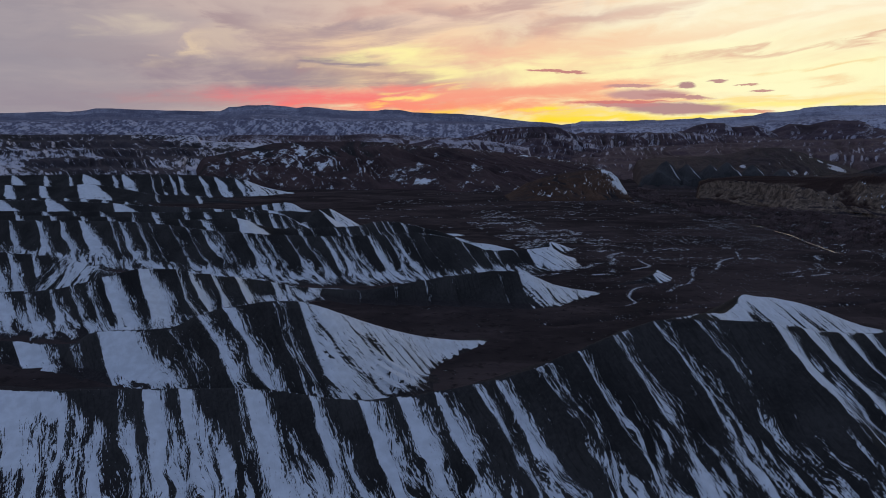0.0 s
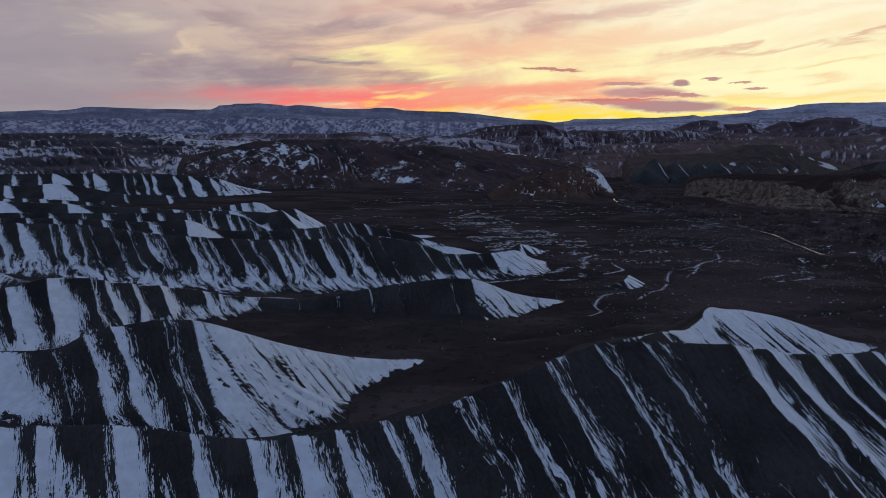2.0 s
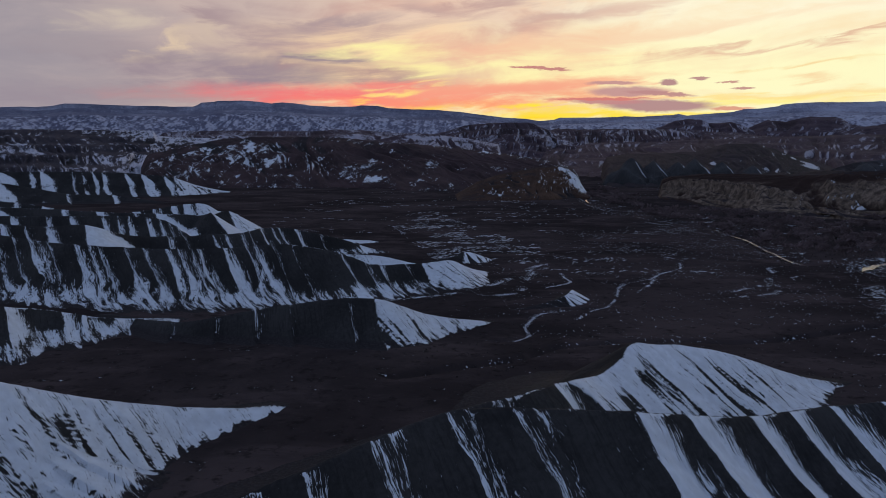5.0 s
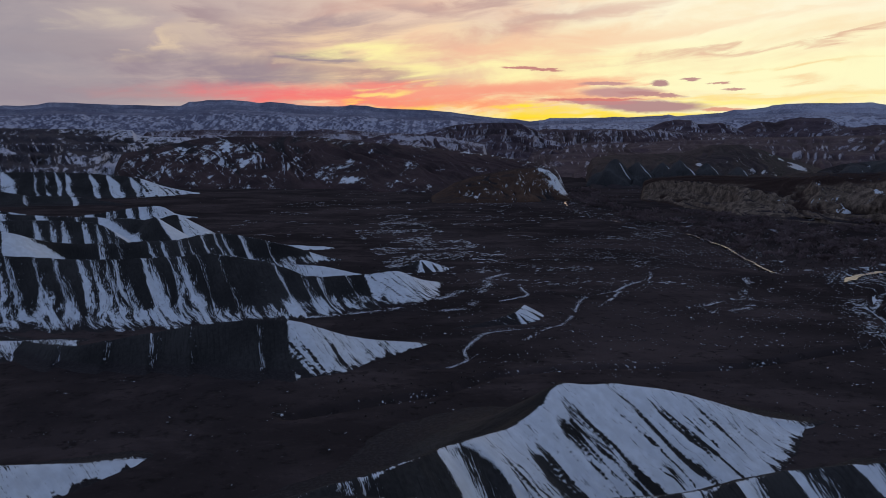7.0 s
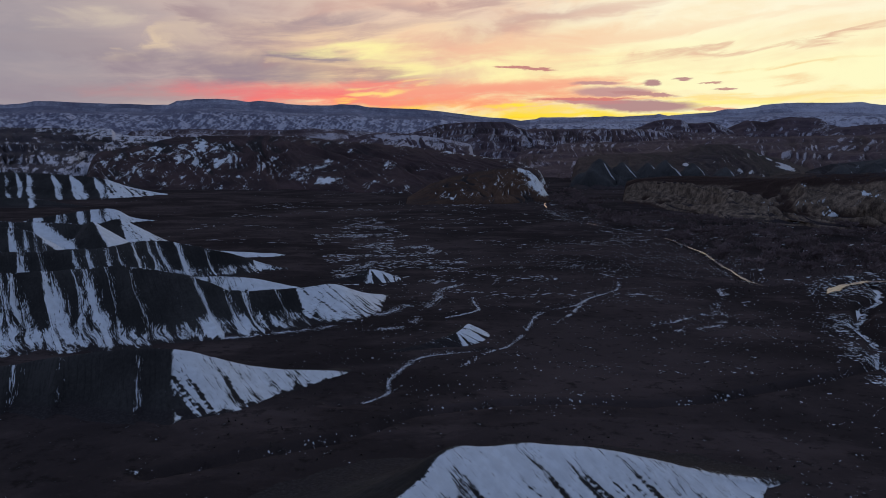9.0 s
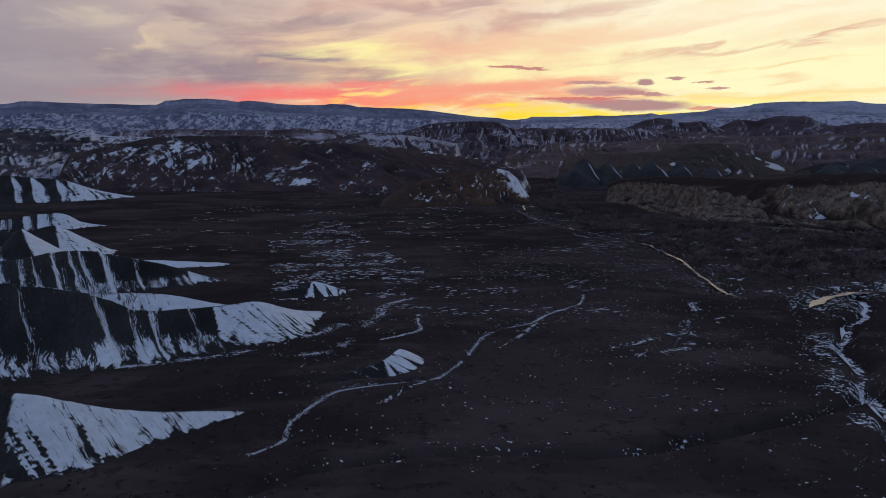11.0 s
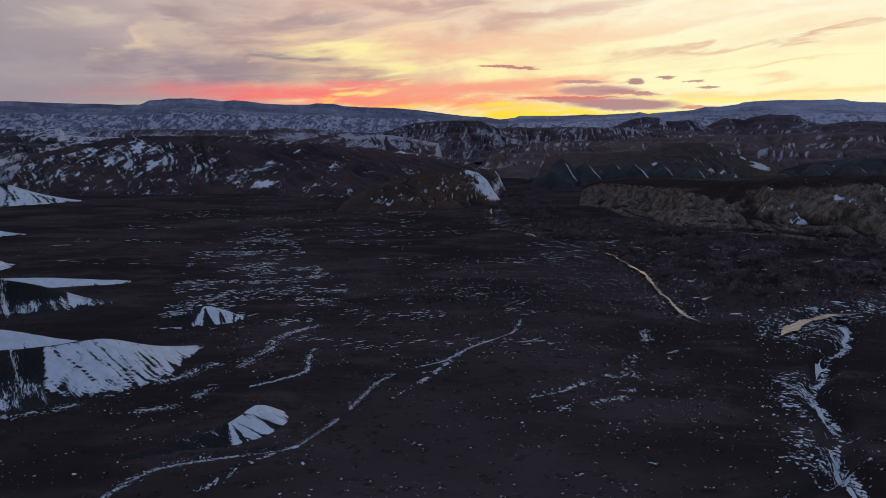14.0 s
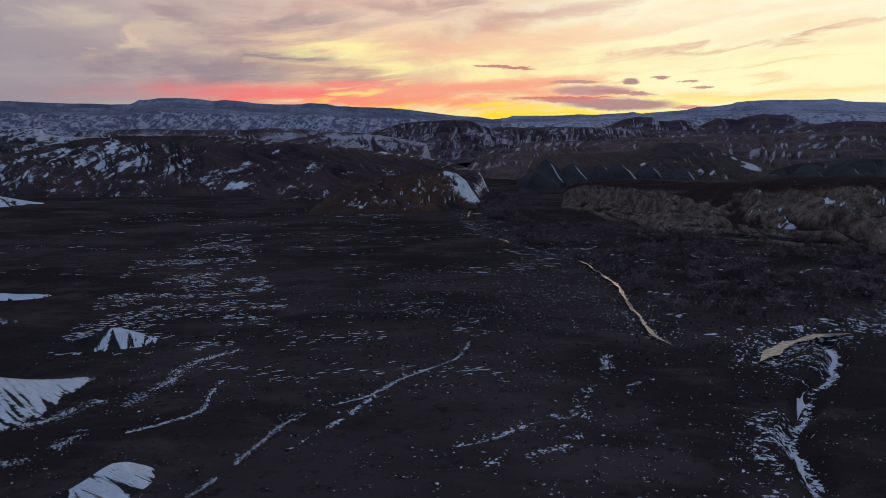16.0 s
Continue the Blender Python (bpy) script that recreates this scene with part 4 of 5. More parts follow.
        score = score + much * np.exp(-(((a - da + wander * wa * 1.5) / wa) ** 2) - (ee / we) ** 2) * np.clip(2.6 * (patch + 0.30), 0, 1.6)
    # gullies get a darker brown that stands in for their shade
    attrs = {"snow": score, "fall": np.stack([lateral, r * 0.15, z * 0.3], -1), "earth": np.maximum(0.9 * (1 - sstep(carve, *earth_and_shade)), cap * sstep(s + 0.5 * (carve - 0.6), 0.72, 0.90))}
    if kind:
        return tagged(sheet(name, x, y, z, mat, attrs), label, category, group, kind)
    ob = tagged(new(name), label, category, group)
    for part_name, mine in (("slope", q < 0.93), ("top", q >= 0.93)):
        sheet(part_name, x, y, z, mat, attrs, keep=np.ones(q.shape, bool), own=mine).parent = ob
    return ob


SKY_AZ, SKY_EL = zip(*[(-35.32, 1.96), (-31.42, 2.13), (-27.77, 2.35), (-26.98, 2.34), (-25.84, 2.48), (-25.34, 2.61), (-24.34, 2.64), (-22.81, 2.61), (-21.06, 2.58), (-19.27, 2.59), (-18.54, 2.57), (-17.05, 2.6), (-16.75, 2.73), (-16.48, 2.89), (-15.72, 2.95), (-15.34, 3.03), (-13.8, 3.09), (-12.44, 3.02), (-11.65, 2.91), (-10.85, 3.01), (-9.25, 2.88), (-8.85, 2.8), (-7.23, 2.75), (-5.59, 2.77), (-5.09, 2.86), (-3.93, 2.83), (-3.1, 2.68), (-1.43, 2.61), (0.25, 2.58), (2.14, 2.43), (4.03, 2.2), (5.71, 2), (7.18, 1.92), (8.22, 1.76), (9.05, 1.85), (9.67, 2.01)])
SKY_AZ_EAST, SKY_EL_EAST = zip(*[(6.97, 1.76), (8.84, 1.85), (9.26, 1.85), (9.67, 2.01), (11.11, 2.01), (13.15, 2.02), (14.36, 2.1), (15.16, 2.05), (16.74, 2.13), (17.72, 2.17), (18.1, 2.25), (18.69, 2.12), (19.46, 2.2), (20.22, 2.24), (21.72, 2.34), (22.45, 2.53), (23.55, 2.56), (24.62, 2.7), (24.9, 2.81), (25.68, 2.88), (27.07, 2.93), (29.1, 2.88), (30.9, 2.9), (31.39, 2.78), (31.97, 2.7), (35.97, 2.51), (40.11, 2.28)])


def far_mesa(azs, els):
    def height(a, q, r, x, y):
        top = np.interp(a, azs, els) + 0.03 * (fbm(a * 1.6, a * 0, 4) - 0.5)
        low = 0.35 + 0.3 * fbm(a * 0.3, q * 3, 3)
        mid = np.minimum(2.25, low + (top - low) * 0.62)
        e = low + (mid - low) * sstep(q, 0.05, 0.60) + (top - mid) * (0.30 * sstep(q, 0.62, 0.70) + 0.34 * sstep(q, 0.74, 0.77) + 0.36 * sstep(q, 0.86, 0.89))
        return rays(e, r) * sstep(q, -0.02, 0.05)
    return height


range_of_hills("far_mesa", -46, 8.9, 3300, 4800, far_mesa(SKY_AZ, SKY_EL), "long haze-blue snow-dusted mesa on the horizon", "mesa", HAZE_ROCK, 3, 800, 90, 85, 34, 0.13, 0.60, calm=0.96, fade=0.0)
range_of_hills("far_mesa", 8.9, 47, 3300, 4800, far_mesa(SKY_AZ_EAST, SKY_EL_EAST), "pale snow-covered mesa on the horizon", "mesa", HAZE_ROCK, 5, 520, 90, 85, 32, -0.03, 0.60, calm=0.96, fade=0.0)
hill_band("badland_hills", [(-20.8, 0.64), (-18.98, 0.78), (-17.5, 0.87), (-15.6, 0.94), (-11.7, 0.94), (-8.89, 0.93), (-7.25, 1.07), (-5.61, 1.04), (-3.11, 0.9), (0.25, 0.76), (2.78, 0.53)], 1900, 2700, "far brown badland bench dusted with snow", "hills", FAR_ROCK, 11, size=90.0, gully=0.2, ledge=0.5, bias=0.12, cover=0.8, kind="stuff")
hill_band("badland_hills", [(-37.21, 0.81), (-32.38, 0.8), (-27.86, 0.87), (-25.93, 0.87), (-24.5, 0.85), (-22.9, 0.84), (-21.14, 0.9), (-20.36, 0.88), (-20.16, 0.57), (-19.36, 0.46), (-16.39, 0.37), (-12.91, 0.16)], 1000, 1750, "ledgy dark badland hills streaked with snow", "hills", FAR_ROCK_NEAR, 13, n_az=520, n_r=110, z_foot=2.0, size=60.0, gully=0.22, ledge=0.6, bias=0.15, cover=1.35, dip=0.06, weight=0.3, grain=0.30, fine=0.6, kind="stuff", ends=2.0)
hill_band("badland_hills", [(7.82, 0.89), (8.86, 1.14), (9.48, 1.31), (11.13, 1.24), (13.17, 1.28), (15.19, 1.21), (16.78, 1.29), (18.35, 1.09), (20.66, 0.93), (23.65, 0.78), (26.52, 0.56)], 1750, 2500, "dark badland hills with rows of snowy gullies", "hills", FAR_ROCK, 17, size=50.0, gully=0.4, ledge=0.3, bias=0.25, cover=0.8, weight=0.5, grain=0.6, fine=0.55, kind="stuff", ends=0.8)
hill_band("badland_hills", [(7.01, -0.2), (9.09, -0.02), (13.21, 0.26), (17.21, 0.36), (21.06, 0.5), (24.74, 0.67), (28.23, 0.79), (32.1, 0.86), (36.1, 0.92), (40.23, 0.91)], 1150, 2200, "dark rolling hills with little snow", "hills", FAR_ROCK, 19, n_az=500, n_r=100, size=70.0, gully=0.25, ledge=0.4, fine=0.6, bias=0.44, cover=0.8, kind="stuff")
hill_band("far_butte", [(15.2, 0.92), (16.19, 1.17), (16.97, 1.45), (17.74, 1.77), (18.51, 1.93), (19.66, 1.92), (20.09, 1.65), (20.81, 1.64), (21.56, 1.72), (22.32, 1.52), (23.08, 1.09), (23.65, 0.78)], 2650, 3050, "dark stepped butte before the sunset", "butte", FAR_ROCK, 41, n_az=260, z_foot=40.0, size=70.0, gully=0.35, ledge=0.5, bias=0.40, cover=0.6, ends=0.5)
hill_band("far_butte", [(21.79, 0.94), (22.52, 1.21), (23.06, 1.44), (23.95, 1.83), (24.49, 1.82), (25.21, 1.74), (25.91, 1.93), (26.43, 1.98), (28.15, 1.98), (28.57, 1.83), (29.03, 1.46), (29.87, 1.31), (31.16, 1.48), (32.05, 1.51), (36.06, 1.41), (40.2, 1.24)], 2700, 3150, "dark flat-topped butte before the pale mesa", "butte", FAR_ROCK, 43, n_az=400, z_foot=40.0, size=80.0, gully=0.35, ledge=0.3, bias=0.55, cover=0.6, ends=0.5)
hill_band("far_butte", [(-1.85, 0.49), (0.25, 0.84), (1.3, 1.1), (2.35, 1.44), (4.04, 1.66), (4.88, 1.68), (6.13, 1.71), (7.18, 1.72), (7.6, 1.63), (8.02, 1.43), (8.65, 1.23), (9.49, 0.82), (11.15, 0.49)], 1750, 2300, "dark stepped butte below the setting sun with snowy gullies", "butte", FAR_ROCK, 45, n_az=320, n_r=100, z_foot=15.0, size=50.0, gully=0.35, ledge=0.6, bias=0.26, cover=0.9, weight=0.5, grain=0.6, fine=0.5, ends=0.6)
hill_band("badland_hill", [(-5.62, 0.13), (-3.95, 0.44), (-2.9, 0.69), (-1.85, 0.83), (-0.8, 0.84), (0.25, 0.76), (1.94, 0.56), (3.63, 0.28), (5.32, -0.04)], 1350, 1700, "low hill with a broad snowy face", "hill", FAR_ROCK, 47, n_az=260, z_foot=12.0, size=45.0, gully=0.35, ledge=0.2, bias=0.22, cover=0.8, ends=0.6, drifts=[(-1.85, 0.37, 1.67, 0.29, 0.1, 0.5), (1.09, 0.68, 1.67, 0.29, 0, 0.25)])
hill_band("brown_hill", [(-22.31, -1.13), (-20.13, -0.51), (-17.9, 0.05), (-16.01, 0.38), (-13.69, 0.52), (-9.71, 0.6), (-7.26, 0.49), (-3.95, 0.15), (-3.11, 0.15), (-1.43, -0), (1.1, -0.24), (2.79, -0.44), (5.75, -0.79), (8.28, -1.23), (9.76, -1.64), (11.23, -2.25)], [(-22, 880), (-12, 830), (-4, 800), (12, 760)], [(-26, 1250), (-12, 1120), (0, 1060), (12, 900)], "broad red-brown hill streaked with snow", "hill", RED_EARTH, 6, n_az=620, n_r=120, size=52.0, gully=0.38, ledge=0.10, bias=0.52, cover=1.35, weight=0.5, dip=0.30, skew=1.6, grain=0.36, fine=0.45, shape=0.85, ends=1.2, crag=0.015, drifts=[(-5.23, -2.62, 0.67, 0.29, 0.2, 0.9), (-6.9, -2.78, 0.75, 0.21, -0.1, 0.7), (-1.78, -2.74, 0.5, 0.21, 0.5, 0.8), (-14.54, -1.7, 0.58, 0.25, -0.2, 0.7), (-15.88, -1.46, 0.67, 0.25, -0.2, 0.7), (-9.13, -1.04, 0.92, 0.17, 0.5, 0.8), (-10.37, -2.07, 0.58, 0.29, 0.6, 0.7), (-12.22, -0.56, 0.25, 0.38, 0.8, 0.7), (-14.3, -0.45, 0.58, 0.17, -0.9, 0.6), (-5.64, -1.45, 0.75, 0.33, 0.3, 0.4), (-3.75, -0.52, 0.29, 0.38, 0.8, 0.6), (-0.8, -1.21, 0.58, 0.5, 0.9, 0.45), (-12.19, -2.36, 1, 0.17, -0.1, 0.7), (-15.33, -2.34, 0.67, 0.12, 0.4, 0.6), (-13.16, -1.54, 1, 0.33, 0.4, 0.4), (-19.44, -1.25, 4.58, 0.83, 0.2, 0.3), (4.48, -0.63, 1.67, 0.12, -0.1, 0.6), (0.05, -2.9, 0.58, 0.17, -0.3, 0.6), (1.1, -0.07, 0.83, 0.17, -0.2, 0.5)])
hill_band("sandstone_bluff", [(0.47, -4.04), (1.32, -3.53), (2.39, -2.88), (4.08, -2.28), (5.77, -1.93), (7.45, -1.7), (8.71, -1.65), (9.47, -1.81), (10.07, -2.3), (10.59, -3.09), (11.06, -3.75), (11.45, -4.08)], [(0, 630), (6, 645), (10, 690), (12, 715)], [(0, 700), (6, 730), (12, 760)], "rounded orange-brown bluff with a snowy end", "bluff", ORANGE_ROCK, 4, n_az=260, n_r=80, size=26.0, gully=0.42, fine=0.5, ledge=0.3, bias=0.55, cover=0.5, shape=0.8, ends=0.3, drifts=[(9.82, -2.51, 0.33, 0.5, -0.9, 0.42), (10.34, -3.22, 0.38, 0.42, -0.9, 0.40), (4.18, -3.93, 0.33, 0.29, -0.8, 0.8), (4.95, -3.5, 0.21, 0.25, -0.8, 0.5), (8.93, -1.77, 0.38, 0.12, -0.3, 0.6)])
hill_band("dark_butte", [(12.02, -1.07), (13.65, -0.72), (16.06, -0.58), (19.2, -0.43), (20.33, -0.1), (21.08, 0.12), (22.58, 0.17), (23.32, 0.08), (24.43, -0.18), (25.17, -0.53), (26.61, -0.89), (28.04, -1.44), (29.07, -1.61), (30.08, -1.66)], 900, 1330, "dark grey butte with gullied snowy flanks", "butte", DARK_SHALE, 8, n_az=360, n_r=100, fine=0.5, size=48.0, gully=0.3, bias=0.62, cover=0.5, shape=0.9, ends=0.8, drifts=[(25.73, -0.9, 0.92, 0.09, -0.45, 0.8), (23.89, -0.23, 0.42, 0.17, -0.8, 0.6), (26.47, -1.43, 0.67, 0.12, -0.3, 0.6), (20.39, -1.22, 0.67, 0.29, -0.6, 0.5), (23.05, -1.77, 0.83, 0.08, -0.2, 0.5), (24.52, -1.78, 0.58, 0.12, -0.2, 0.6)])


def knoll(az, el_top, r, half, label, seed):
    """A rounded cone of grey shale with a snowy gully on its flank towards higher x."""
    cx, cy, top = 56 + r * math.sin(radians(az)), 80 + r * math.cos(radians(az)), float(rays(el_top, r))
    u, v = np.meshgrid(np.linspace(-2.6, 2.6, 90), np.linspace(-2.6, 2.6, 90))
    ang, rho = np.arctan2(v, u), np.hypot(u, v) * (1 + 0.7 * (fbm(u * 1.5 + seed, v * 1.5, 4) - 0.5))
    ribs = ridged(np.cos(ang) * 1.6 + seed, np.sin(ang) * 1.6, 3)
    z = top - 1.05 * half * np.clip(rho, 0, 3.0) ** 1.35 * (0.85 + 0.3 * (1 - ribs))
    x, y = cx + u * half, cy + v * half
    score = 0.75 * np.exp(-(((ang + 1.25 - 0.5 * rho) / 0.13) ** 2)) * sstep(rho, 0.15, 0.4) * (1 - sstep(rho, 0.9, 1.3)) - 0.5 + 0.3 * (fbm(x / 6, y / 6, 4) - 0.5)
    ob = tagged(new("grey_knoll"), label, "knoll", "grey knolls")
    part = sheet("slope", x, y, z, GREY_SHALE, {"snow": score, "fall": np.stack([ang * half, rho * half * 0.2, 0 * x], -1), "earth": 0 * x}, keep=z > -2)
    part.parent = ob
    return ob


knoll(14.38, -0.92, 960, 22, "smooth rounded grey shale knoll with one snowy gully", 50)
knoll(16, -1.15, 974, 17, "smooth rounded grey shale knoll with one snowy gully", 51)
knoll(17.75, -1.17, 988, 16, "smooth rounded grey shale knoll with one snowy gully", 52)
knoll(18.91, -0.99, 960, 20, "smooth rounded grey shale knoll with one snowy gully", 53)
knoll(20.77, -1.17, 974, 19, "smooth rounded grey shale knoll with one snowy gully", 54)
knoll(22.89, -1.42, 988, 18, "smooth rounded grey shale knoll with one snowy gully", 55)
knoll(30.04, -1.14, 960, 26, "smooth rounded grey shale knoll with one snowy gully", 56)
knoll(31.86, -0.96, 974, 30, "smooth rounded grey shale knoll with one snowy gully", 57)


hill_band("grey_hill", [(27.54, -1.79), (28.38, -1.39), (29.37, -1.08), (30.36, -0.95), (31.49, -0.82), (32.6, -0.69), (34.46, -0.77), (36.82, -0.87), (39.08, -1.1)], 900, 1010, "low grey shale hill with thin snow", "hill", GREY_SHALE, 10, n_az=260, size=26.0, gully=0.35, bias=0.62, cover=0.6, ends=0.4, drifts=[(29.25, -0.33, 0.33, 0.33, -1, 0.5), (30.88, -1.27, 0.58, 0.17, -0.5, 0.7), (30.06, -1.36, 0.58, 0.08, -0.2, 0.6)])
hill_band("sandstone_cliff", [(16.08, -3.08), (16.54, -2.58), (17.13, -2.36), (18.11, -2.26), (19.28, -2.16), (20.81, -2.09), (23.07, -2.04), (26.68, -1.93), (30.09, -1.77), (32.29, -1.68), (36.3, -1.51), (41.72, -1.33)], [(15, 715), (17, 680), (20, 615), (23.3, 560), (27.5, 535), (32, 530), (45, 540)], [(15, 745), (17, 725), (20, 690), (23.3, 655), (27.5, 630), (32, 615), (45, 620)], "tan eroded sandstone cliff under a flat dark bench", "cliff", TAN_ROCK, 2, n_az=600, n_r=100, size=46.0, gully=1.0, ledge=0.04, bias=0.80, cover=0.9, grain=0.5, shape=0.75, skew=1.0, fine=0.40, thrust=0.9, earth_and_shade=(0.50, 0.68), cap=0.8, flat=True, ends=0.4, crag=0.03, drifts=[(27.85, -4.85, 0.33, 0.33, -0.8, 0.9), (29.95, -2.11, 0.33, 0.12, -0.8, 0.45), (28.12, -2.62, 0.25, 0.33, -1, 0.4), (31.48, -2.88, 0.33, 0.25, -0.6, 0.4)])


# ---------------------------------------------------------------- river, snow in the gullies, scrub and trees
def ribbon(name, line, wide, z, label, mat, seed):
    rng = np.random.RandomState(seed)
    c = smooth_line([(*p, 0) for p in line], 1.5)[:, :2]
    c = c + (np.stack([fbm(c[:, 0] * 0.1, c[:, 1] * 0.1, 3), fbm(c[:, 0] * 0.1 + 50, c[:, 1] * 0.1, 3)], 1) - 0.5) * 2.5
    tan = np.gradient(c, axis=0)
    tan /= np.hypot(*tan.T)[:, None]
    nrm = np.stack([-tan[:, 1], tan[:, 0]], 1)
    ends = np.minimum(np.arange(len(c)), np.arange(len(c))[::-1]) * 0.16
    w = wide * np.where(c[:, 1] > 520, 0.35, 1.0) * np.clip(ends, 0.05, 1) * (0.1 + 1.7 * fbm(np.arange(len(c)) * 0.30 + seed, np.zeros(len(c)), 4))
    cols = [c + nrm * (w * k)[:, None] for k in (-0.5, -0.17, 0.17, 0.5)]
    v = np.stack(cols, 1).reshape(-1, 2)
    idx = np.arange(len(v)).reshape(-1, 4)
    quads = np.stack([idx[:-1, :-1], idx[:-1, 1:], idx[1:, 1:], idx[1:, :-1]], -1).reshape(-1, 4)
    level = np.full(len(v), z) if z is not None else ground_z(v[:, 0], v[:, 1]) + np.tile((0.02, 0.14, 0.14, 0.02), len(c))
    ob = new(name, raw_mesh(name, np.column_stack([v, level]), quads, mat))
    return tagged(ob, label, "river" if z is not None else "snow", kind="structure")


ribbon("water", RIVER[:6], 1.15, -0.95, "shallow silty river reflecting the dusk sky", WATER, 1)
ribbon("water", [(185.0, 570), (186.0, 578.6), (183, 590)], 2.6, -0.95, "glimpse of silty river between the trees", WATER, 3)
ribbon("water", [(177.7, 707.1), (181, 735), (186, 761.5)], 3.0, -0.95, "glimpse of silty river below the bluff", WATER, 4)
for k, (i, j) in enumerate(((1, 4), (4, 7), (7, 9), (9, 12))):
    ribbon("channel_snow", [(px - 0.9, py + 0.4) for px, py in ARROYO[i:j]], 1.3, None, "snow filling the bed of an incised arroyo", SNOW_PATCH, 20 + k)
ribbon("water", RIVER_POOL[:5], 3.2, -0.945, "shallow silty river pool reflecting the dusk sky", WATER, 2)


def patches(name, centres, sizes, angles, squash, label, category, seed, thick=0.07, clump=True):
    """Many small ragged patches of snow lying on the ground, as one mesh."""
    rng = np.random.RandomState(seed)
    some = np.full(len(centres), not clump) | (fbm(centres[:, 0] * 0.35 + seed, centres[:, 1] * 0.35, 3) > 0.42)
    centres, sizes, angles, squash = centres[some], sizes[some], angles[some], squash[some]
    n, k = len(centres), 9
    ang = np.linspace(0, 2 * np.pi, k, endpoint=False)[None] + rng.uniform(-0.25, 0.25, (n, k))
    rad = sizes[:, None] * rng.uniform(0.55, 1.3, (n, k))
    px, py = rad * np.cos(ang), rad * np.sin(ang) * squash[:, None]
    c, s = np.cos(angles)[:, None], np.sin(angles)[:, None]
    x, y = centres[:, 0, None] + px * c - py * s, centres[:, 1, None] + px * s + py * c
    zc = ground_z(centres[:, 0], centres[:, 1])
    rim = np.stack([x, y, ground_z(x, y) + 0.012], -1)
    rim[..., 2] = np.maximum(rim[..., 2], zc[:, None] - 0.2)
    mid = np.column_stack([centres, zc + thick])[:, None]
    v = np.concatenate([mid, rim], 1).reshape(-1, 3)
    base = np.arange(n)[:, None, None] * (k + 1)
    tri = np.stack([np.zeros(k, int), 1 + np.arange(k), 1 + (np.arange(k) + 1) % k], -1)[None]
    ob = new(name, raw_mesh(name, v, (base + tri).reshape(-1, 3), SNOW_PATCH))
    return tagged(ob, label, category, kind="stuff")


def along(line, per_metre, spread, seed, size=(0.15, 0.7), broken=0.40, squash=(0.25, 0.7), lean=0.0):
    rng = np.random.RandomState(seed)
    c = smooth_line([(*p, 0) for p in line], 0.5)[:, :2]
    tan = np.gradient(c, axis=0)
    n = int(per_metre * 0.5 * len(c))
    i = rng.randint(0, len(c), n)
    gaps = fbm(i * 0.05 + seed, np.zeros(n), 3) > broken
    i = i[gaps]
    off = rng.normal(0, spread, len(i))
    if lean:
        off = np.where(rng.rand(len(i)) < 0.4, rng.normal(0, 0.5, len(i)), 3.0 + np.abs(off) * lean)
    nrm = np.stack([-tan[i, 1], tan[i, 0]], 1) / np.hypot(*tan[i].T)[:, None]
    pts = c[i] + nrm * off[:, None] + rng.normal(0, 0.2, (len(i), 2))
    return pts, rng.uniform(*size, len(i)) * np.exp(-np.abs(off) / (2.5 * spread + 4 * lean)), np.arctan2(tan[i, 1], tan[i, 0]) + rng.normal(0, 0.25 + lean, len(i)), rng.uniform(*squash, len(i))


for k, (line, dens, spread, size, label) in enumerate((
        (STREAM_MAIN, 22, 0.36, (0.06, 0.30), "snow lying along a winding stream bed"), (STREAM_SIDE, 10, 0.35, (0.1, 0.45), "broken snow along a side gully"),
        (STREAM_FORK, 10, 0.35, (0.1, 0.5), "broken snow along a side gully"), (STREAM_MID, 15, 0.3, (0.08, 0.40), "snow lying along a short stream bed"),
        (STREAM_FOOT, 18, 0.9, (0.08, 0.42), "broken lines of snow at the ridge foot"), (STREAM_FOOT2, 14, 1.0, (0.08, 0.38), "broken lines of snow at the ridge foot"),
        (STREAM_EAST, 16, 0.7, (0.1, 0.6), "snow lying along a stream bed on the plain"), (STREAM_EAST2, 6, 0.6, (0.15, 0.7), "broken snow along a side gully"),
        (STREAM_NOOK, 5, 0.4, (0.15, 0.5), "broken snow along a side gully"), (ARROYO, 11, 0.45, (0.12, 0.7), "snow drifted along an incised arroyo"),
        (CROSS_ARROYO, 5.0, 1.3, (0.08, 0.4), "specks of snow along a dark arroyo"), (RIVER, 3.0, 6.0, (0.2, 0.9), "snow patches on the river banks"),
        (RIVER_POOL, 9, 6.0, (0.2, 1.0), "snow patches on the river banks"))):
    patches("gully_snow", *along(line, dens, spread, 100 + k, size, 0.27 if line is STREAM_MAIN else 0.28 if line in (STREAM_MID, ARROYO) else 0.33, (0.25, 0.7), 0.0), label, "snow", 200 + k, clump=line is not STREAM_MAIN)


def scatter(n, x0, x1, y0, y1, seed, poly=None, scale=0.03, cut=0.5):
    rng = np.random.RandomState(seed)
    p = np.column_stack([rng.uniform(x0, x1, n), rng.uniform(y0, y1, n)])
    ok = fbm(p[:, 0] * scale + seed, p[:, 1] * scale * 1.8, 4) > cut
    if poly:
        ok &= inside(p[:, 0], p[:, 1], poly) > 0
    return p[ok], rng


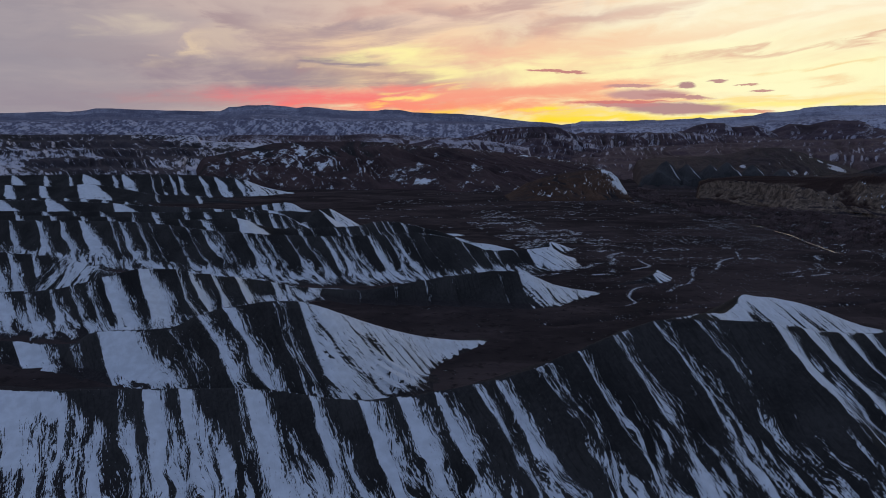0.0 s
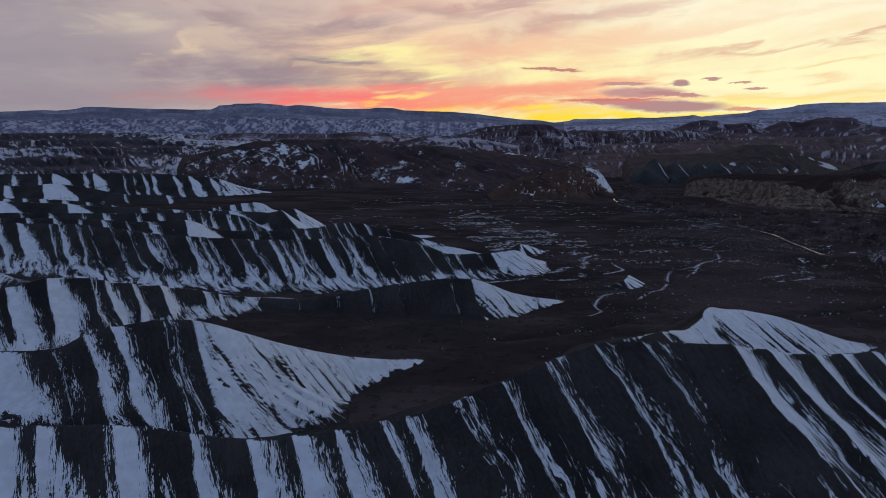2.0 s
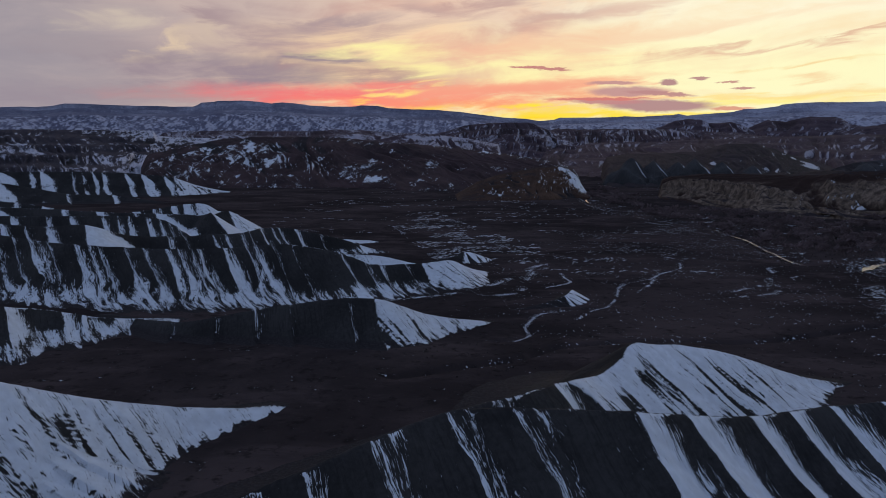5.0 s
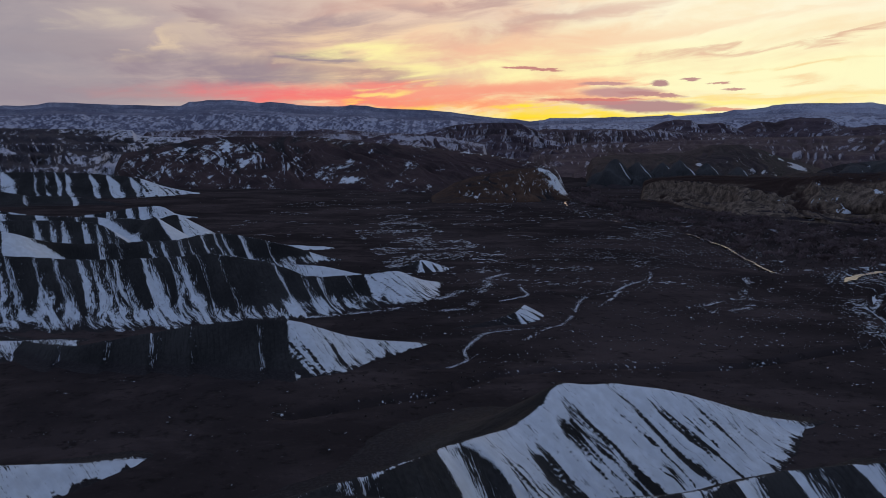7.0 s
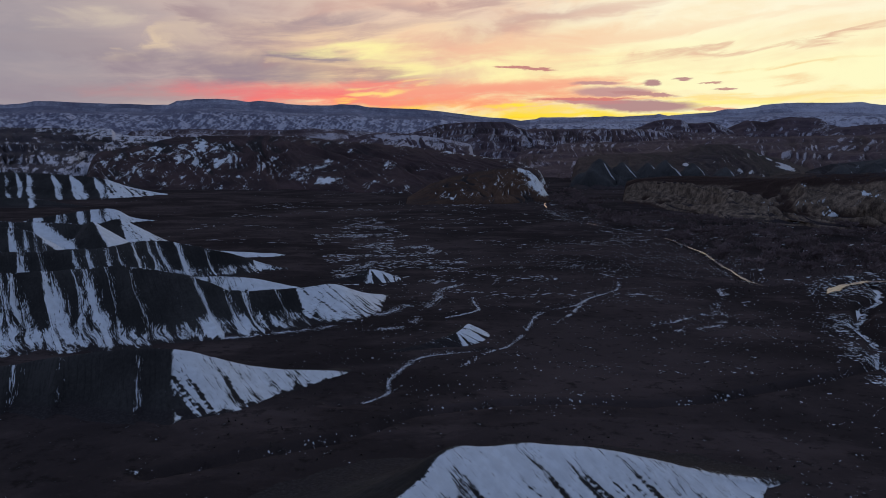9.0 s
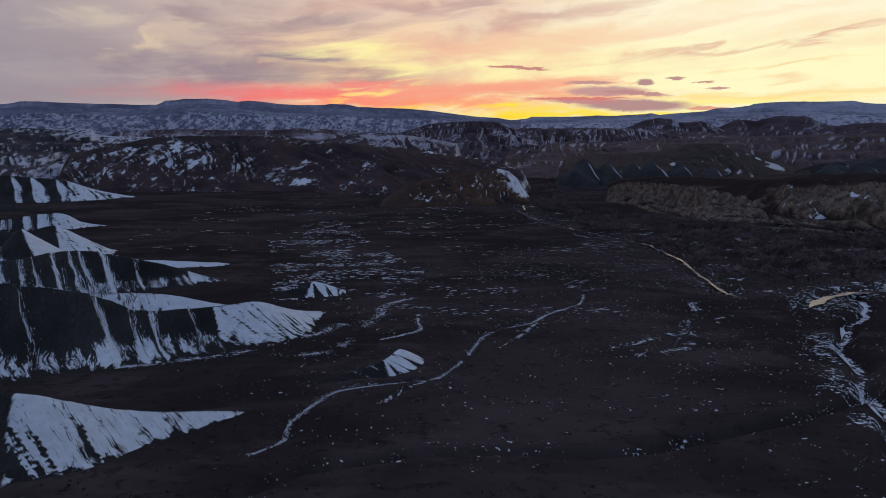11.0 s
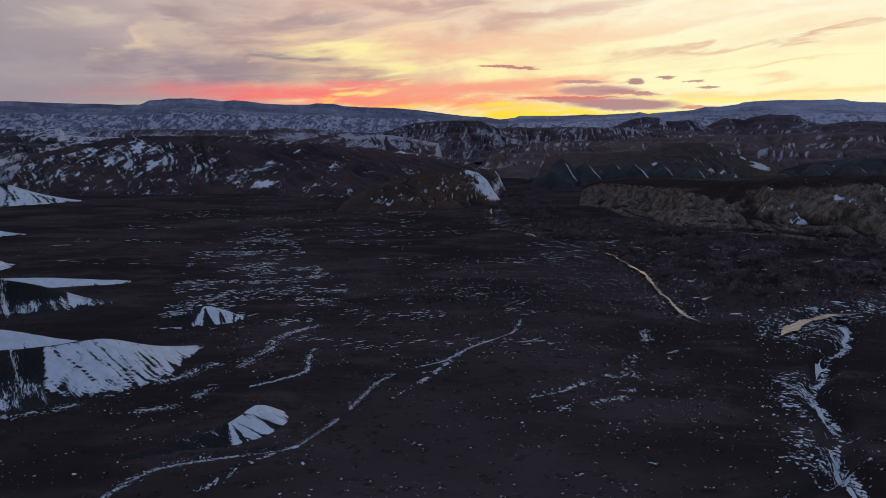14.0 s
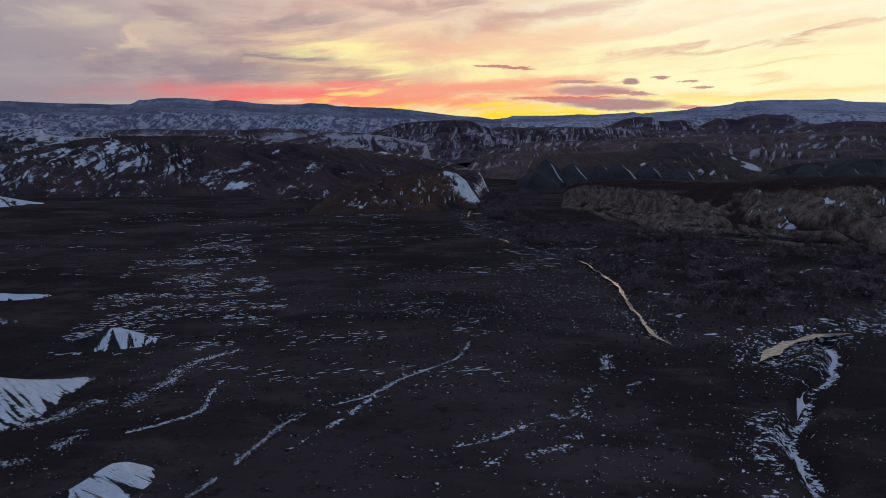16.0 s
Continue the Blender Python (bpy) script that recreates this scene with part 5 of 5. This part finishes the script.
# streaks of snow fanning over the flats
p, rng = scatter(9500, 8, 96, 362, 600, 61, [(43, 362), (66, 360), (88, 372), (92, 420), (74, 477), (44, 600), (14, 520), (30, 430)], 0.06, 0.47)
patches("snow_streaks", p, rng.uniform(0.25, 1.3, len(p)), rng.normal(0.35, 0.22, len(p)), rng.uniform(0.12, 0.30, len(p)), "thin wind-blown streaks of snow on the flat", "snow", 62)
p, rng = scatter(1300, 78, 150, 335, 420, 63, None, 0.06, 0.60)
patches("snow_streaks", p, rng.uniform(0.3, 1.4, len(p)), rng.normal(0.45, 0.15, len(p)), rng.uniform(0.10, 0.25, len(p)), "thin wind-blown streaks of snow on the flat", "snow", 64)
p, rng = scatter(2600, -60, 200, 470, 760, 65, None, 0.025, 0.56)
patches("snow_streaks", p, rng.uniform(0.5, 2.6, len(p)), rng.normal(0.1, 0.12, len(p)), rng.uniform(0.06, 0.16, len(p)), "thin wind-blown streaks of snow on the flat", "snow", 66)
p, rng = scatter(11000, 40, 290, 215, 430, 67, None, 0.045, 0.55)
patches("snow_specks", p, 0.06 + 0.34 * rng.rand(len(p)) ** 5, rng.uniform(0, 3.1, len(p)), rng.uniform(0.3, 0.9, len(p)), "specks of snow caught beside stones and scrub", "snow", 68)
p, rng = scatter(5200, 105, 200, 380, 520, 69, [(105, 400), (150, 385), (196, 372), (196, 480), (190, 520), (120, 480)], 0.06, 0.50)
patches("snow_specks", p, 0.08 + 0.30 * rng.rand(len(p)) ** 3, rng.uniform(0, 3.1, len(p)), rng.uniform(0.3, 0.8, len(p)), "specks of snow caught beside scrub on the river flat", "snow", 70)
# broken drifts on the western bank of the arroyo
p, rng = scatter(11000, 140, 245, 235, 375, 75, None, 0.12, 0.53)
d, _, side = to_line(p[:, 0], p[:, 1], ARROYO)
p = p[(side < 0) & (d > 2.5) & (d < 3 + 14 * rng.rand(len(p)) ** 1.6)]
patches("bank_snow", p, 0.12 + 0.50 * rng.rand(len(p)) ** 2, rng.normal(0.5, 0.35, len(p)), rng.uniform(0.3, 0.6, len(p)), "broken drifts of snow on the bank of an arroyo", "snow", 76)


def scrub(name, p, sizes, label, seed):
    """Low scrub: clumps of upright blades, one mesh."""
    rng = np.random.RandomState(seed)
    n, k = len(p), 7
    a = rng.uniform(0, 2 * np.pi, (n, k))
    lean = rng.uniform(0.2, 1.0, (n, k)) * sizes[:, None]
    h = rng.uniform(0.35, 0.9, (n, k)) * sizes[:, None]
    z0 = ground_z(p[:, 0], p[:, 1])[:, None] - 0.05
    w = 0.33 * sizes[:, None]
    bx, by = p[:, 0, None], p[:, 1, None]
    v = np.stack([np.stack([bx - np.sin(a) * w, by + np.cos(a) * w, z0 + a * 0], -1), np.stack([bx + np.sin(a) * w, by - np.cos(a) * w, z0 + a * 0], -1),
                  np.stack([bx + np.cos(a) * lean, by + np.sin(a) * lean, z0 + h], -1)], 2).reshape(-1, 3)
    ob = new(name, raw_mesh(name, v, np.arange(len(v)).reshape(-1, 3), SCRUB, smooth=False))
    return tagged(ob, label, "scrub", kind="stuff")


p, rng = scatter(3200, 205, 400, 370, 600, 77, None, 0.07, 0.58)
patches("snow_specks", p, rng.uniform(0.4, 1.9, len(p)), rng.normal(0.2, 0.3, len(p)), rng.uniform(0.2, 0.5, len(p)), "patches of snow lying between the riverside trees", "snow", 78)
p, rng = scatter(6500, 30, 300, 205, 420, 71, None, 0.04, 0.53)
scrub("scrub", p, 0.15 + 0.4 * rng.rand(len(p)) ** 2, "dark low sage scrub on the plain", 72)
p, rng = scatter(9000, 100, 420, 350, 760, 73, None, 0.03, 0.44)
scrub("scrub", p, 0.25 + 0.6 * rng.rand(len(p)) ** 2, "dark low scrub along the river flats", 74)


def tree_meshes(seed, height):
    """Trunk with limbs, and a crown of bare twigs, for a leafless riverside tree."""
    rng = np.random.RandomState(seed)
    tv, tf, cv = [], [], []

    def limb(a, b, ra, rb):
        a, b = np.array(a), np.array(b)
        d = (b - a) / np.linalg.norm(b - a)
        u = np.cross(d, (0.3, 0.9, 0.1))
        u /= np.linalg.norm(u)
        w = np.cross(d, u)
        s = len(tv)
        for c, r in ((a, ra), (b, rb)):
            for q in range(5):
                tv.append(c + r * (u * math.cos(q * 1.2566) + w * math.sin(q * 1.2566)))
        for q in range(5):
            tf.append((s + q, s + (q + 1) % 5, s + 5 + (q + 1) % 5, s + 5 + q))

    tips = []
    for k in range(rng.randint(4, 7)):
        a = rng.uniform(0, 6.283)
        lean = rng.uniform(0.5, 1.7)
        mid = np.array([math.cos(a) * lean * height * 0.35, math.sin(a) * lean * height * 0.35, height * rng.uniform(0.3, 0.45)])
        limb((math.cos(a) * 0.15, math.sin(a) * 0.15, -0.3), mid, 0.16, 0.09)
        for j in range(3):
            t = mid + np.array([rng.normal(0, 0.16), rng.normal(0, 0.16), rng.uniform(0.12, 0.40)]) * height
            limb(mid, t, 0.08, 0.03)
            tips += [mid + (t - mid) * f for f in (0.35, 0.6, 0.85, 1.0)]
    for t in tips:
        for j in range(6):
            d = np.array([rng.normal(), rng.normal(), rng.normal() * 0.7 + 0.55])
            d *= height * rng.uniform(0.10, 0.26) / np.linalg.norm(d)
            side = np.cross(d, rng.normal(size=3))
            side *= 0.06 * height * rng.uniform(0.3, 0.7) / np.linalg.norm(side)
            cv += [t - side, t + side, t + d]
    return raw_mesh("trunk", tv, tf, TWIG), raw_mesh("crown", cv, np.arange(len(cv)).reshape(-1, 3), TWIG, smooth=False)


TREES = [tree_meshes(80 + k, h) for k, h in enumerate((3.0, 3.6, 4.4, 5.2, 3.3, 5.8))]
WOODS = [(203, 371), (225, 374), (262, 392), (330, 430), (420, 470), (372, 528), (340, 548), (300, 562), (268, 610), (236, 634), (215, 672), (235, 760), (240, 900), (200, 900), (190, 760), (184, 690),
         (184, 610), (196, 560), (209, 510), (210, 450), (204, 410)]
p, rng = scatter(3600, 180, 430, 365, 900, 91, WOODS, 0.06, 0.46)
order = np.argsort(p[:, 1] + 0.2 * p[:, 0])
p = p[order]
near, far = p[:260], p[260:]
first = {}
for i, (tx, ty) in enumerate(near):
    k = rng.randint(len(TREES))
    m = pose(tx, ty, float(ground_z(tx, ty)), 0, 0, rng.uniform(0, 360))
    if k in first:
        copy_thing(first[k], m)
    else:
        tree = tagged(new("bare_tree"), "leafless grey-brown riverside tree with fine twigs", "tree", "riverside trees")
        tree.matrix_basis = m
        for me in TREES[k]:
            new(me.name, me).parent = tree
        first[k] = tree
# the woods further off
vs, fs, count = [], [], 0
for tx, ty in far:
    me = TREES[rng.randint(len(TREES))][1]
    co = np.empty(len(me.vertices) * 3, np.float32)
    me.vertices.foreach_get("co", co)
    co = co.reshape(-1, 3)
    a = rng.uniform(0, 6.28)
    s = rng.uniform(0.8, 1.25)
    vs.append(np.column_stack([tx + s * (co[:, 0] * math.cos(a) - co[:, 1] * math.sin(a)), ty + s * (co[:, 0] * math.sin(a) + co[:, 1] * math.cos(a)),
                               co[:, 2] * s + float(ground_z(tx, ty))]))
vs = np.vstack(vs)
tagged(new("far_woods", raw_mesh("far_woods", vs, np.arange(len(vs)).reshape(-1, 3), TWIG, smooth=False)), "leafless grey-brown woods along the river", "woods", kind="stuff")
